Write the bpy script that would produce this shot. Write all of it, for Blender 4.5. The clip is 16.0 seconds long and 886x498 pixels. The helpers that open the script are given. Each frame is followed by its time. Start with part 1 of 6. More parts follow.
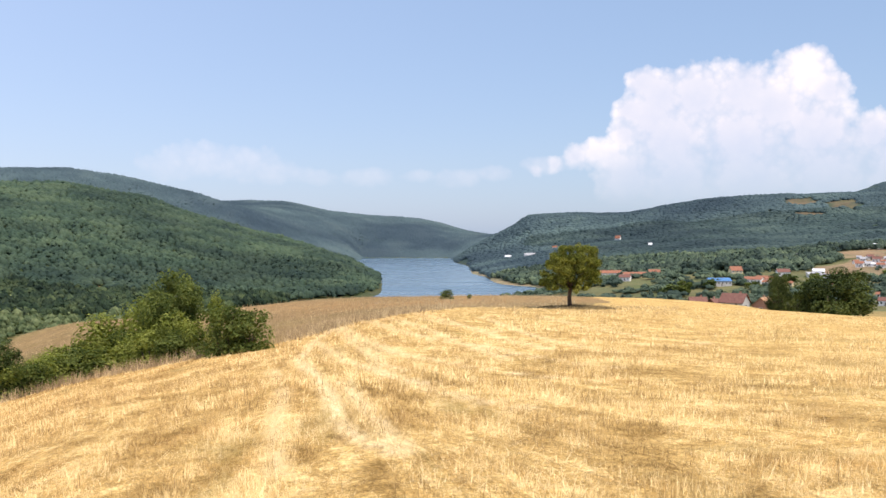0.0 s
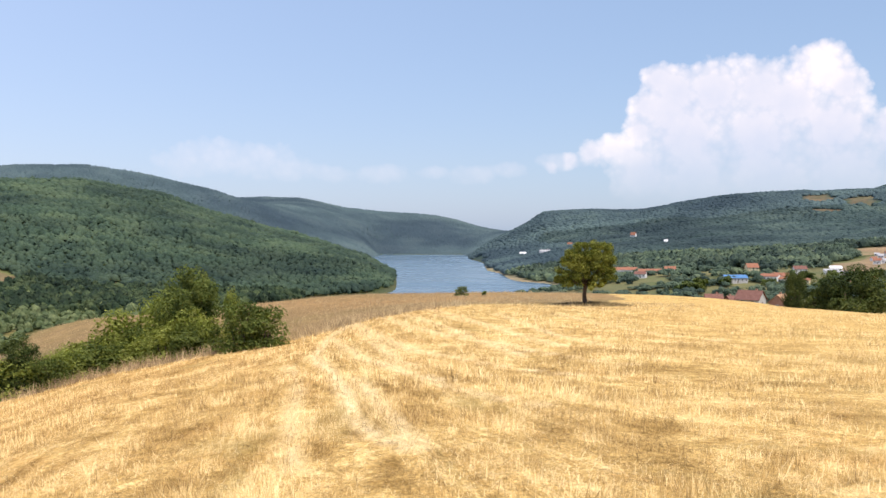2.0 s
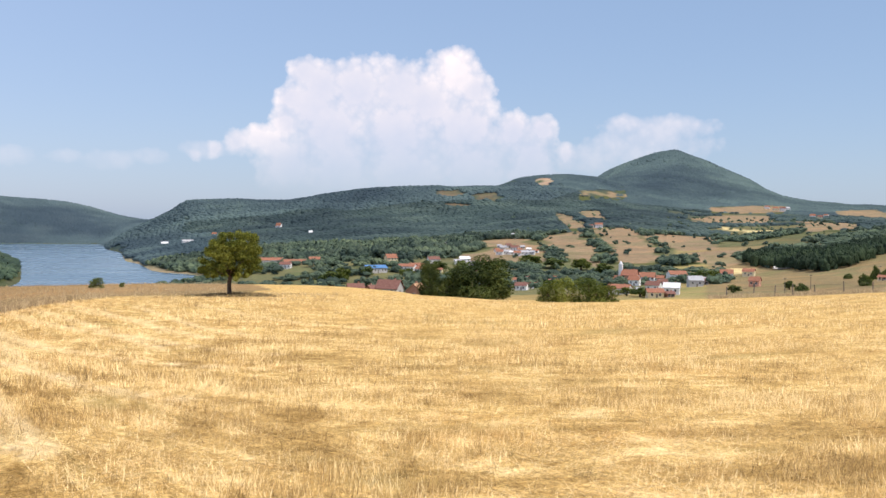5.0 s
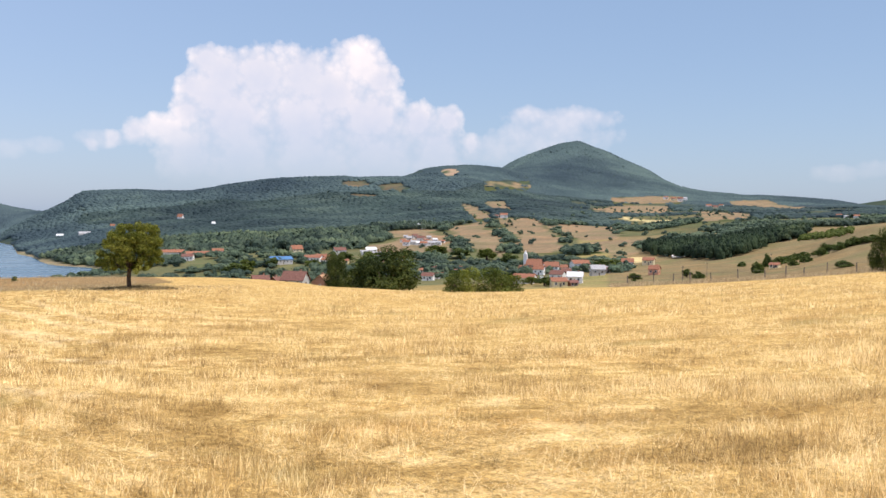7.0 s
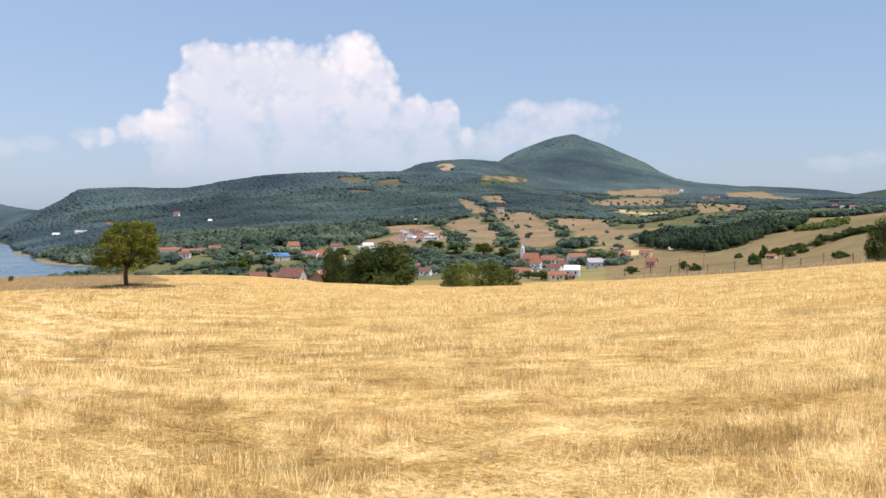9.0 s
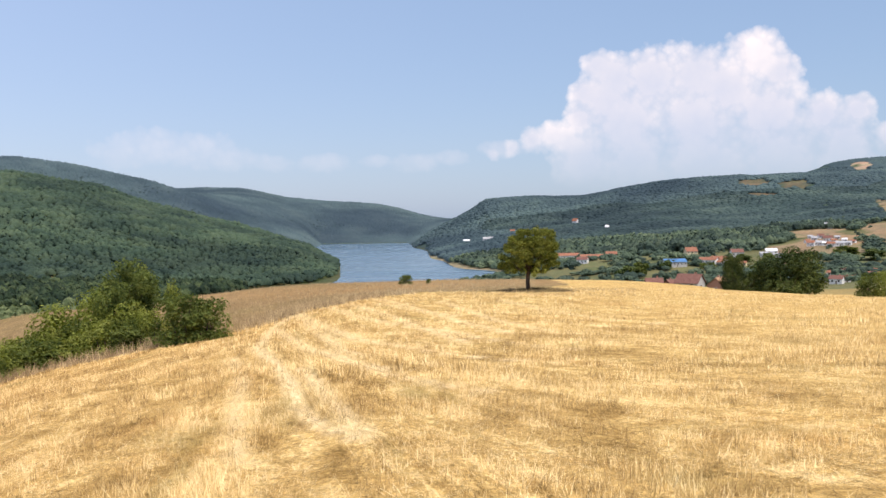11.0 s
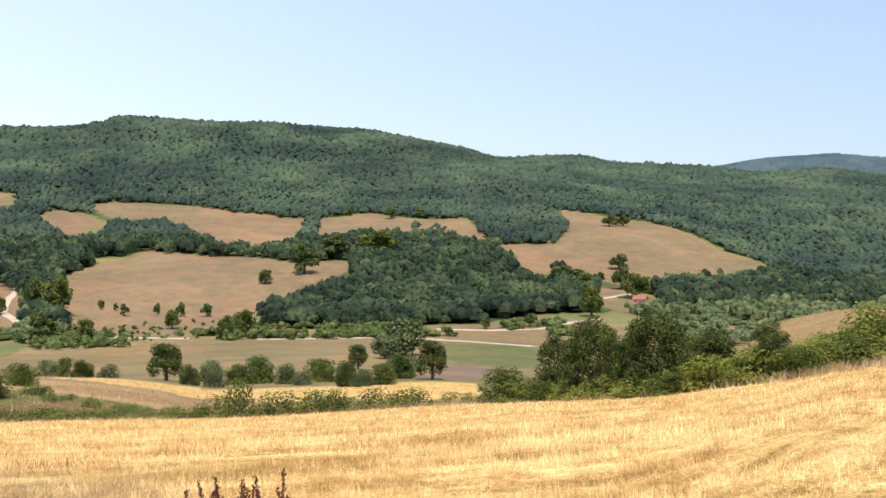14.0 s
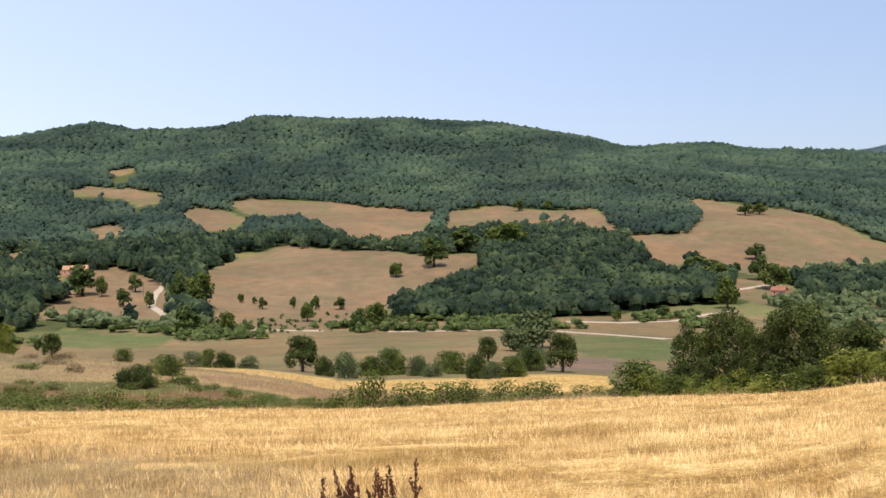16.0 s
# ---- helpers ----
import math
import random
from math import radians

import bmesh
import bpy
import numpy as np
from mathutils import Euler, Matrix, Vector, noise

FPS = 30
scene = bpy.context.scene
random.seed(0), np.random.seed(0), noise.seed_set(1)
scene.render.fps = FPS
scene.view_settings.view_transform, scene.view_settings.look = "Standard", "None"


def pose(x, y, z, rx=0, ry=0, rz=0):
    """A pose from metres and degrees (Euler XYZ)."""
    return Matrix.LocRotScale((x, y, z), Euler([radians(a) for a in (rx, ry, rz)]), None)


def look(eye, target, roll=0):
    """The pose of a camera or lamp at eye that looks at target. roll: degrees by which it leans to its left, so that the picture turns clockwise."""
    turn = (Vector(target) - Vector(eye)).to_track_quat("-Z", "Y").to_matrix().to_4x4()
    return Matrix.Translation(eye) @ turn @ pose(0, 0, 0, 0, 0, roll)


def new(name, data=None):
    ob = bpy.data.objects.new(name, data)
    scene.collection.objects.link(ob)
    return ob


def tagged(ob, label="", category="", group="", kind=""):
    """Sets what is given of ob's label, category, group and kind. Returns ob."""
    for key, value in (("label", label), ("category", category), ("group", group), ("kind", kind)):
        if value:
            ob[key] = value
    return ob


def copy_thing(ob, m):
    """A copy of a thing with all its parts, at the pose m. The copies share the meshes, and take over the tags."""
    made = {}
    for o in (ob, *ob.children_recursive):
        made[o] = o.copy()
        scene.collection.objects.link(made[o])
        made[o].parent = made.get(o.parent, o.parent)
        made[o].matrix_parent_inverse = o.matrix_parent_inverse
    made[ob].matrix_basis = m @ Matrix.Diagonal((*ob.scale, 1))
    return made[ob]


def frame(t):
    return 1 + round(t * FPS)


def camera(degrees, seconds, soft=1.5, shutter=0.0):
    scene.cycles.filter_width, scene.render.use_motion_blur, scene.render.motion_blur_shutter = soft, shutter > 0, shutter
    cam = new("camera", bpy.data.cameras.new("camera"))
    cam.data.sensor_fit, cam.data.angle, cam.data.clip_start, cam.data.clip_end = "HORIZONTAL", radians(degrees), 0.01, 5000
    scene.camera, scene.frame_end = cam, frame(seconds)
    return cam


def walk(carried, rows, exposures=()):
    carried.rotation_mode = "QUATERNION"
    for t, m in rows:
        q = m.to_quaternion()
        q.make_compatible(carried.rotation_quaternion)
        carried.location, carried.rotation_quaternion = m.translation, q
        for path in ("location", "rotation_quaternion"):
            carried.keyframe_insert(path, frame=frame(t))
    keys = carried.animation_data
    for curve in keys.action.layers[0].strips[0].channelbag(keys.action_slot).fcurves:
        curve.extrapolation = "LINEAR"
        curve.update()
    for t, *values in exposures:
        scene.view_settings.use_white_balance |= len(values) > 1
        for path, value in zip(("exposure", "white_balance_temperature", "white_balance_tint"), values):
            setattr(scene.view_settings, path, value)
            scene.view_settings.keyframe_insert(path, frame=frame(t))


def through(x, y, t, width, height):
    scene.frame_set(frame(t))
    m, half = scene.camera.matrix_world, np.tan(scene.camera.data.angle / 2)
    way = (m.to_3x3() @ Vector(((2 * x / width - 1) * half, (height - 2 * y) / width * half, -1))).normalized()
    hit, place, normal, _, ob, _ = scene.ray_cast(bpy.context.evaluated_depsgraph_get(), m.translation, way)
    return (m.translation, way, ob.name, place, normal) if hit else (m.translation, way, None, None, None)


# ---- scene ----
# ---------------------------------------------------------------- camera
EYE = 1.6
cam = camera(50.1, 16.0)
ROWS = [
    (0.0, -0.0, -0.57, 0.0),
    (0.5, 0.044, -0.755, 0.058),
    (1.0, 0.174, -0.823, 0.2),
    (1.5, 0.727, -0.678, 0.082),
    (2.0, 0.897, -0.773, -0.026),
    (2.5, 1.211, -1.035, -0.146),
    (3.0, 0.861, -1.359, -0.461),
    (3.5, -4.097, -1.648, -0.722),
    (4.0, -10.176, -1.172, -0.601),
    (4.5, -16.294, -1.122, -0.767),
    (5.0, -20.298, -1.213, -0.718),
    (5.2, -21.505, -1.328, -0.525),
    (7.3, -26.218, -1.682, -0.346),
    (7.5, -26.377, -1.648, -0.116),
    (8.0, -26.913, -1.752, -0.026),
    (8.2, -27.095, -1.743, 0.02),
    (10.3, -14.538, -1.976, 0.74),
    (10.5, -11.05, -1.702, 0.874),
    (11.0, -2.508, -1.506, 0.763),
    (11.5, 6.317, -1.425, 0.578),
    (12.0, 13.625, -1.265, 0.624),
    (12.5, 20.543, -1.025, 0.447),
    (13.0, 27.814, -0.861, 0.729),
    (13.5, 36.057, -1.126, 0.634),
    (14.0, 44.074, -1.114, 0.688),
    (14.5, 51.367, -0.962, 0.925),
    (15.0, 55.142, -1.174, 1.385),
    (15.5, 53.59, -1.275, 1.401),
    (16.0, 51.836, -1.42, 1.54),
]


def aim(yaw, pitch, roll):
    """The camera stands at one spot and turns: degrees left of north, up, and leaning to its right."""
    return pose(0, 0, EYE, 0, 0, yaw) @ pose(0, 0, 0, 90 + pitch) @ pose(0, 0, 0, 0, 0, -roll)


walk(cam, [(t, aim(yaw, pitch, roll)) for t, yaw, pitch, roll in ROWS],
     [(0.0, 0.58, 6800, 17), (3.0, 0.55, 6800, 17), (5.0, 0.47, 6800, 17), (10.5, 0.45, 6800, 17), (12.0, 0.56, 6800, 17), (12.5, 0.68, 6800, 17), (13.5, 0.82, 6800, 17),
      (14.5, 0.62, 6800, 17), (15.0, 0.50, 6800, 17), (16.0, 0.46, 6800, 17)])

# ---------------------------------------------------------------- world and sun
SUN_BEARING, SUN_HEIGHT = 128, 61
world = bpy.data.worlds.new("sky")
scene.world = world
world.use_nodes = True
wn = world.node_tree.nodes
sky = wn.new("ShaderNodeTexSky")
sky.sky_type, sky.sun_disc = "NISHITA", False
sky.sun_elevation, sky.sun_rotation = radians(SUN_HEIGHT), radians(-SUN_BEARING)
sky.air_density, sky.dust_density, sky.ozone_density = 1.0, 1.0, 1.5
wn["Background"].inputs["Strength"].default_value = 0.12
haze = wn.new("ShaderNodeMix")
haze.data_type = "RGBA"
haze.inputs[0].default_value = 0.6
world.node_tree.links.new(sky.outputs[0], haze.inputs[6])
# the sky is brighter on the side of the sun
side = wn.new("ShaderNodeVectorMath")
side.operation = "DOT_PRODUCT"
side.inputs[1].default_value = (-math.sin(radians(SUN_BEARING)), math.cos(radians(SUN_BEARING)), 0)
world.node_tree.links.new(wn.new("ShaderNodeTexCoord").outputs["Generated"], side.inputs[0])
veil = wn.new("ShaderNodeMix")
veil.data_type = "RGBA"
veil.inputs[6].default_value, veil.inputs[7].default_value = (2.05, 3.36, 5.3, 1), (2.9, 3.4, 4.85, 1)
half = wn.new("ShaderNodeMapRange")
half.inputs["From Min"].default_value = -1.0
world.node_tree.links.new(side.outputs["Value"], half.inputs["Value"])
world.node_tree.links.new(half.outputs[0], veil.inputs[0])
world.node_tree.links.new(veil.outputs[2], haze.inputs[7])
rise = wn.new("ShaderNodeMath")
rise.operation = "MULTIPLY_ADD"
rise.inputs[1].default_value, rise.inputs[2].default_value = 0.30, 1.14
world.node_tree.links.new(side.outputs["Value"], rise.inputs[0])
glow = wn.new("ShaderNodeVectorMath")
glow.operation = "SCALE"
world.node_tree.links.new(haze.outputs[2], glow.inputs[0])
world.node_tree.links.new(rise.outputs[0], glow.inputs["Scale"])
world.node_tree.links.new(glow.outputs[0], wn["Background"].inputs["Color"])
sun = new("sun", bpy.data.lights.new("sun", "SUN"))
sun.data.energy, sun.data.angle, sun.data.color = 3.3, radians(0.5), (1.0, 0.95, 0.86)
sb = radians(-SUN_BEARING)
sun.matrix_world = look((0, 0, 60), (60 * math.sin(sb), -60 * math.cos(sb), 60 - 60 * math.tan(radians(SUN_HEIGHT))))

# ---------------------------------------------------------------- relief
# heights of the land on rings round the viewpoint: distance: (bearing, height)
RELIEF = {}
RELIEF[8] = [(-60, -0.05), (-40, -0.1), (0, -0.12), (20, -0.25), (34, -0.55), (55, -0.6), (77, -0.5), (95, -0.4)]
RELIEF[20] = [(-60, -0.3), (-40, -0.6), (-24, -0.75), (0, -0.76), (12, -1.1), (20, -1.5), (34, -2.4), (55, -2.6), (77, -2.2), (95, -1.8)]
RELIEF[38] = [(-60, -0.7), (-51, -0.85), (-40, -1.35), (-27, -1.75), (-17, -1.7), (-8, -1.6), (0, -1.6), (12, -2.5), (20, -3.4), (28, -4.65), (34, -5.25), (42, -5.6), (55, -5.85), (68, -5.4), (77, -4.95), (95, -4.2)]
RELIEF[62] = [(-60, -1.1), (-51, -1.4), (-40, -2.5), (-27, -3.1), (-17, -2.8), (-8, -2.65), (0, -2.65), (12, -3.6), (20, -4.7), (25, -5.9), (28, -8.6), (34, -9.44), (42, -9.89), (55, -10.25), (68, -9.5), (77, -8.66), (95, -7.56)]
RELIEF[76] = [(-60, -1.35), (-51, -1.95), (-40, -3.3), (-27, -4.15), (-17, -3.6), (-8, -3.25), (0, -3.25), (12, -4.2), (20, -5.25), (25, -7.2), (28, -11.2), (34, -12.8), (42, -13.2), (50, -13.2), (58, -12.9), (64, -12.2), (70, -11.2), (77, -10.1), (95, -8.7)]
RELIEF[92] = [(-60, -1.61), (-51, -2.51), (-46.5, -3.35), (-40, -4.19), (-33.7, -4.8), (-27, -5.22), (-24, -5.25), (-20, -5.03), (-17, -4.46), (-12, -3.96), (-4, -3.83), (0, -3.93), (6, -4.06), (12, -4.88), (15, -5.61), (20, -5.83), (24, -7.02), (25.5, -8.88), (28, -14), (34, -16.5), (52, -17), (58, -15.6), (63, -13.7), (67, -12.5), (71, -11.9), (75, -11.3), (79, -10.6), (95, -9.5)]
RELIEF[140] = [(-60, -4), (-51, -5.5), (-40, -8.9), (-24, -10.6), (-12, -9.7), (0, -9.9), (12, -11.4), (24, -16.8), (34, -23), (45, -20.8), (57, -20.8), (63, -18.7), (67.2, -17.6), (70.7, -16.3), (73.2, -15.2), (75.4, -14.8), (78, -13.2), (80.3, -10.9), (95, -8.2)]
RELIEF[230] = [(-60, -6.4), (-51, -9.6), (-40, -16.1), (-24, -19.7), (0, -21), (12, -23.8), (24, -30.7), (34, -33.6), (45, -32.2), (55, -31.1), (70, -30.7), (80, -29.1), (95, -26.6)]
RELIEF[330] = [(-60, -7.6), (-51, -13.4), (-44, -19.2), (-35, -23.8), (-24, -25), (-16, -22.1), (0, -34.2), (12, -38.9), (24, -41.8), (34, -40.7), (45, -40.1), (60, -40.1), (80, -36.6), (95, -33.1)]
RELIEF[440] = [(-60, -5.3), (-51, -15.3), (-44, -23), (-36, -28.4), (-24, -32.3), (-12, -35.3), (0, -44.6), (12, -47.8), (24, -47), (34, -46.2), (45, -46.6), (60, -46.6), (70, -45.4), (80, -41.5), (95, -36.9)]
RELIEF[560] = [(-60, 1.6), (-51, -10.1), (-46, -21.9), (-40, -27.7), (-34, -32.2), (-24, -36.6), (-12, -41.5), (0, -53.3), (12, -53.3), (24, -49.4), (32, -46.9), (45, -44.9), (53, -43.5), (60, -44.9), (70, -39.5), (80, -37.6), (95, -27.7)]
RELIEF[720] = [(-60, 9.1), (-51, 3.5), (-47, -14.7), (-42, -26.1), (-34, -36.1), (-24, -38.7), (-12, -43.7), (-5, -52.5), (0, -60.1), (12, -55.1), (20, -52.5), (26, -47.5), (32, -37.4), (40, -31.1), (50, -23.5), (58, -22.3), (64, -27.3), (72, -26.1), (80, -26.1), (95, -11)]
RELIEF[900] = [(-60, 12.6), (-51, -1.5), (-45, -17.3), (-38, -28.3), (-30, -34.5), (-24, -34.5), (-17, -29.8), (-10, -37.7), (-5, -53.4), (0, -62.9), (8, -59.8), (14, -53.4), (20, -45.6), (26, -29.8), (32, -14.1), (40, -7.8), (50, -3.1), (58, -4.7), (66, -7.8), (74, -6.3), (80, -7.8), (95, 1.6)]
RELIEF[1150] = [(-60, 15.7), (-50, 1.6), (-40, -14.5), (-30, -24.5), (-24, -23.5), (-17, -30.5), (-10, -38.6), (-5, -62.7), (2, -64.7), (6, -50.6), (10, -44.6), (15, -30.5), (20, -14.5), (26, 5.6), (32, 19.7), (40, 29.7), (50, 25.7), (60, 29.7), (70, 33.7), (80, 31.7), (95, 41.8)]
RELIEF[1450] = [(-60, 26.9), (-50, 11.7), (-42, 4.1), (-36, -8.5), (-30, -3.5), (-24, -11.1), (-17, -21.2), (-10, -33.8), (-6, -46.5), (-3.4, -56.6), (-2, -64.2), (2.4, -64.2), (3.4, -61.7), (6.3, -31.3), (10, -11.1), (15, 16.8), (20, 42.1), (26, 47.2), (32, 64.9), (40, 82.7), (50, 103), (60, 108.1), (70, 103), (80, 92.8), (95, 77.6)]
RELIEF[1750] = [(-60, 35.2), (-50, 19.9), (-42, 16.9), (-36, 7.7), (-30, 16.9), (-24, 1.6), (-17, -7.6), (-10, -19.8), (-6, -38.1), (-3, -53.4), (-1.8, -59.5), (-1, -65.6), (3, -65.6), (4.5, -59.5), (6.3, -35.1), (10.3, 1.6), (15, 41.3), (17.7, 70.4), (22, 88.7), (25, 90.3), (29, 105.6), (33.6, 116.3), (35.8, 128.6), (40.6, 124), (42.3, 139.3), (46.3, 165.5), (49.7, 182.4), (53.8, 188.6), (58, 191.7), (62.5, 196.3), (64, 182.4), (69.5, 176.3), (71.3, 184), (76, 160.9), (80, 151.6), (95, 139.3)]
RELIEF[2200] = [(-60, 47.7), (-50, 32.3), (-42, 32.3), (-36, 28.5), (-30, 43.8), (-24, 32.3), (-17, 20.8), (-10, 1.6), (-6, -21.4), (-3, -48.3), (-1.5, -59.9), (-0.8, -67.5), (3, -67.5), (6, -59.9), (10, -48.3), (15, -13.8), (20, 24.6), (25, 51.5), (32, 86.1), (40, 113), (60, 174.7), (80, 136.2), (95, 116.9)]
RELIEF[2750] = [(-60, 59.2), (-50, 44.8), (-42, 49.6), (-36, 59.2), (-31, 88), (-29, 112.1), (-27, 126.5), (-25, 126.5), (-23, 121.7), (-20, 119.3), (-15.5, 107.2), (-10, 73.6), (-8, 72.2), (-5.3, 66.9), (-4.4, 42.4), (-1.8, -22.4), (-0.5, -63.2), (0, -70.4), (4, -68), (6, -51.2), (10, -12.8), (15, 30.4), (20, 78.4), (25, 102.4), (40, 121.7), (95, 97.6)]
RELIEF[3150] = [(-60, 67.6), (-50, 53.8), (-42, 73.1), (-38, 100.6), (-34, 133.6), (-31, 155.7), (-29.2, 172.2), (-27.2, 180.5), (-25.2, 172.2), (-23, 133.6), (-20, 122.6), (-15.5, 89.6), (-10, 56.6), (-5, 29.1), (-1.8, -36.9), (0, -62.7), (4.6, -62.7), (6, -9.4), (10, 67.6), (12.9, 117.1), (16, 163.9), (19.2, 199.8), (22.2, 216.3), (25, 210.8), (29, 183.2), (40, 128.1), (95, 111.6)]
RELIEF[3700] = [(-60, 72.6), (-50.6, 59.7), (-48, 85.6), (-45, 98.5), (-42, 111.4), (-40.3, 127.6), (-38, 185.8), (-35.7, 234.4), (-33.8, 260.3), (-31.2, 227.9), (-29, 169.6), (-25, 143.7), (-15, 66.2), (-5, 14.5), (-2.3, 14.5), (1.5, 40.3), (6.3, 79.1), (9.9, 124.3), (12.8, 124.3), (20, 195.5), (25, 195.5), (40, 130.8), (95, 130.8)]
RELIEF[4050] = [(-60, 79.4), (-51.2, 44), (-48, 72.3), (-42, 93.5), (-40, 128.9), (-38, 213.9), (-36.9, 249.3), (-35.7, 290.5), (-34.6, 320.3), (-33.9, 336), (-33.2, 328.9), (-32.4, 313.2), (-31.2, 281.3), (-30.2, 252.9), (-29, 206.8), (-25, 107.7), (-15, 36.9), (-5, 8.7), (-2.3, 21.4), (1.5, 86.4), (6.3, 114.7), (9.9, 157.2), (12.8, 157.2), (20, 171.3), (40, 143), (95, 143)]
RELIEF[4700] = [(-60, 141.1), (-53, 132.9), (-51.2, 112.4), (-49.5, 91.8), (-46, 67.2), (-38, 124.7), (-34, 165.7), (-30, 83.6), (-10, -14.8), (0, 1.6), (10, 42.6), (40, 83.6), (95, 83.6)]

LINES = sorted(RELIEF)


def smooth_line(a, z, q):
    """Monotone cubic curve through the points (a, z), read at q."""
    h, d = np.diff(a), np.diff(z) / np.diff(a)
    m = np.zeros_like(z)
    same = d[:-1] * d[1:] > 0
    w1, w2 = 2 * h[1:] + h[:-1], h[1:] + 2 * h[:-1]
    m[1:-1] = np.where(same, (w1 + w2) / (w1 / np.where(same, d[:-1], 1) + w2 / np.where(same, d[1:], 1)), 0)
    k = np.clip(np.searchsorted(a, q) - 1, 0, len(a) - 2)
    t = np.clip((q - a[k]) / h[k], 0, 1)
    t2, t3 = t * t, t * t * t
    return (2 * t3 - 3 * t2 + 1) * z[k] + (t3 - 2 * t2 + t) * h[k] * m[k] + (3 * t2 - 2 * t3) * z[k + 1] + (t3 - t2) * h[k] * m[k + 1]


def lines_at(az):
    """Heights of the relief lines at the bearings az (degrees, left of north positive)."""
    rows = [np.zeros_like(az)]
    for r in LINES:
        a, z = np.array(RELIEF[r], float).T
        rows.append(smooth_line(a, z, az))
    return np.array(rows)


def lattice(x, y, seed):
    """Smooth value noise in -1..1."""
    i, j = np.floor(x).astype(np.int64), np.floor(y).astype(np.int64)
    u, v = x - i, y - j
    u, v = u * u * (3 - 2 * u), v * v * (3 - 2 * v)

    def h(a, b):
        n = (a * 374761393 + b * 668265263 + seed * 974634777) & 0x7FFFFFFF
        n = ((n ^ (n >> 13)) * 1274126177) & 0x7FFFFFFF
        return ((n ^ (n >> 16)) & 0xFFFF) / 32767.5 - 1
    return (h(i, j) * (1 - u) + h(i + 1, j) * u) * (1 - v) + (h(i, j + 1) * (1 - u) + h(i + 1, j + 1) * u) * v


def ground_z(x, y):
    """The height of the ground at plan places x, y (arrays)."""
    x, y = np.asarray(x, float), np.asarray(y, float)
    r = np.hypot(x, y)
    az = np.degrees(np.arctan2(-x, y))
    back = np.clip((np.abs(az - 17.5) - 77.5) / 30, 0, 1)
    Z = lines_at(np.clip(az, -60, 95))
    R = np.array([0.0] + [float(q) for q in LINES])
    D = (Z[1:] - Z[:-1]) / (R[1:] - R[:-1])[:, None]
    M = np.zeros_like(Z)
    h0, h1 = (R[1:-1] - R[:-2])[:, None], (R[2:] - R[1:-1])[:, None]
    w1, w2 = 2 * h1 + h0, h1 + 2 * h0
    same = D[:-1] * D[1:] > 0
    d0, d1 = np.where(same, D[:-1], 1), np.where(same, D[1:], 1)
    M[1:-1] = np.where(same, (w1 + w2) / (w1 / d0 + w2 / d1), 0)
    M[0], M[-1] = D[0], D[-1]
    k = np.clip(np.searchsorted(R, r, side="right") - 1, 0, len(R) - 2)
    c = np.arange(len(r))
    h = R[k + 1] - R[k]
    t = np.clip((r - R[k]) / h, 0, 1.5)
    t2, t3 = t * t, t * t * t
    z = ((2 * t3 - 3 * t2 + 1) * Z[k, c] + (t3 - 2 * t2 + t) * h * M[k, c] + (3 * t2 - 2 * t3) * Z[k + 1, c] + (t3 - t2) * h * M[k + 1, c])
    rough = np.clip((r - 150) / 900, 0, 1)
    z = z + rough * (3.5 * lattice(x / 130, y / 130, 3) + 1.6 * lattice(x / 47, y / 47, 5)) * np.clip((z + 58) / 25, 0, 1)
    z = z + np.clip(r / 20, 0, 1) * (0.05 * lattice(x / 7, y / 7, 8) + 0.025 * lattice(x / 2.3, y / 2.3, 9))
    return z * (1 - back) + back * (-2 - r * 0.02)

# ---------------------------------------------------------------- materials


def material(name):
    m = bpy.data.materials.new(name)
    m.use_nodes = True
    b = m.node_tree.nodes["Principled BSDF"]
    b.inputs["Roughness"].default_value = 0.9
    b.inputs["Specular IOR Level"].default_value = 0.2
    return m, m.node_tree.nodes, m.node_tree.links, b


def noise_of(ns, ls, scale, detail=4.0, coord="Object", stretch=None, rough=0.55, bend=0.0):
    tc, n = ns.new("ShaderNodeTexCoord"), ns.new("ShaderNodeTexNoise")
    n.inputs["Distortion"].default_value = bend
    n.inputs["Scale"].default_value, n.inputs["Detail"].default_value, n.inputs["Roughness"].default_value = scale, detail, rough
    if stretch:
        mp = ns.new("ShaderNodeMapping")
        mp.inputs["Scale"].default_value = stretch
        ls.new(tc.outputs[coord], mp.inputs["Vector"])
        ls.new(mp.outputs[0], n.inputs["Vector"])
    else:
        ls.new(tc.outputs[coord], n.inputs["Vector"])
    return n.outputs["Fac"]


def ramp_of(ns, ls, fac, *stops):
    r = ns.new("ShaderNodeValToRGB")
    e = r.color_ramp.elements
    while len(e) < len(stops):
        e.new(0.5)
    for k, (p, c) in enumerate(stops):
        e[k].position, e[k].color = p, (*c, 1)
    ls.new(fac, r.inputs[0])
    return r.outputs[0]


def blend(ns, ls, kind, fac, a, b):
    n = ns.new("ShaderNodeMix")
    n.data_type, n.blend_type = "RGBA", kind
    for sock, v in ((n.inputs[0], fac), (n.inputs[6], a), (n.inputs[7], b)):
        if isinstance(v, (int, float)):
            sock.default_value = v
        elif isinstance(v, tuple):
            sock.default_value = (*v, 1)
        else:
            ls.new(v, sock)
    return n.outputs[2]


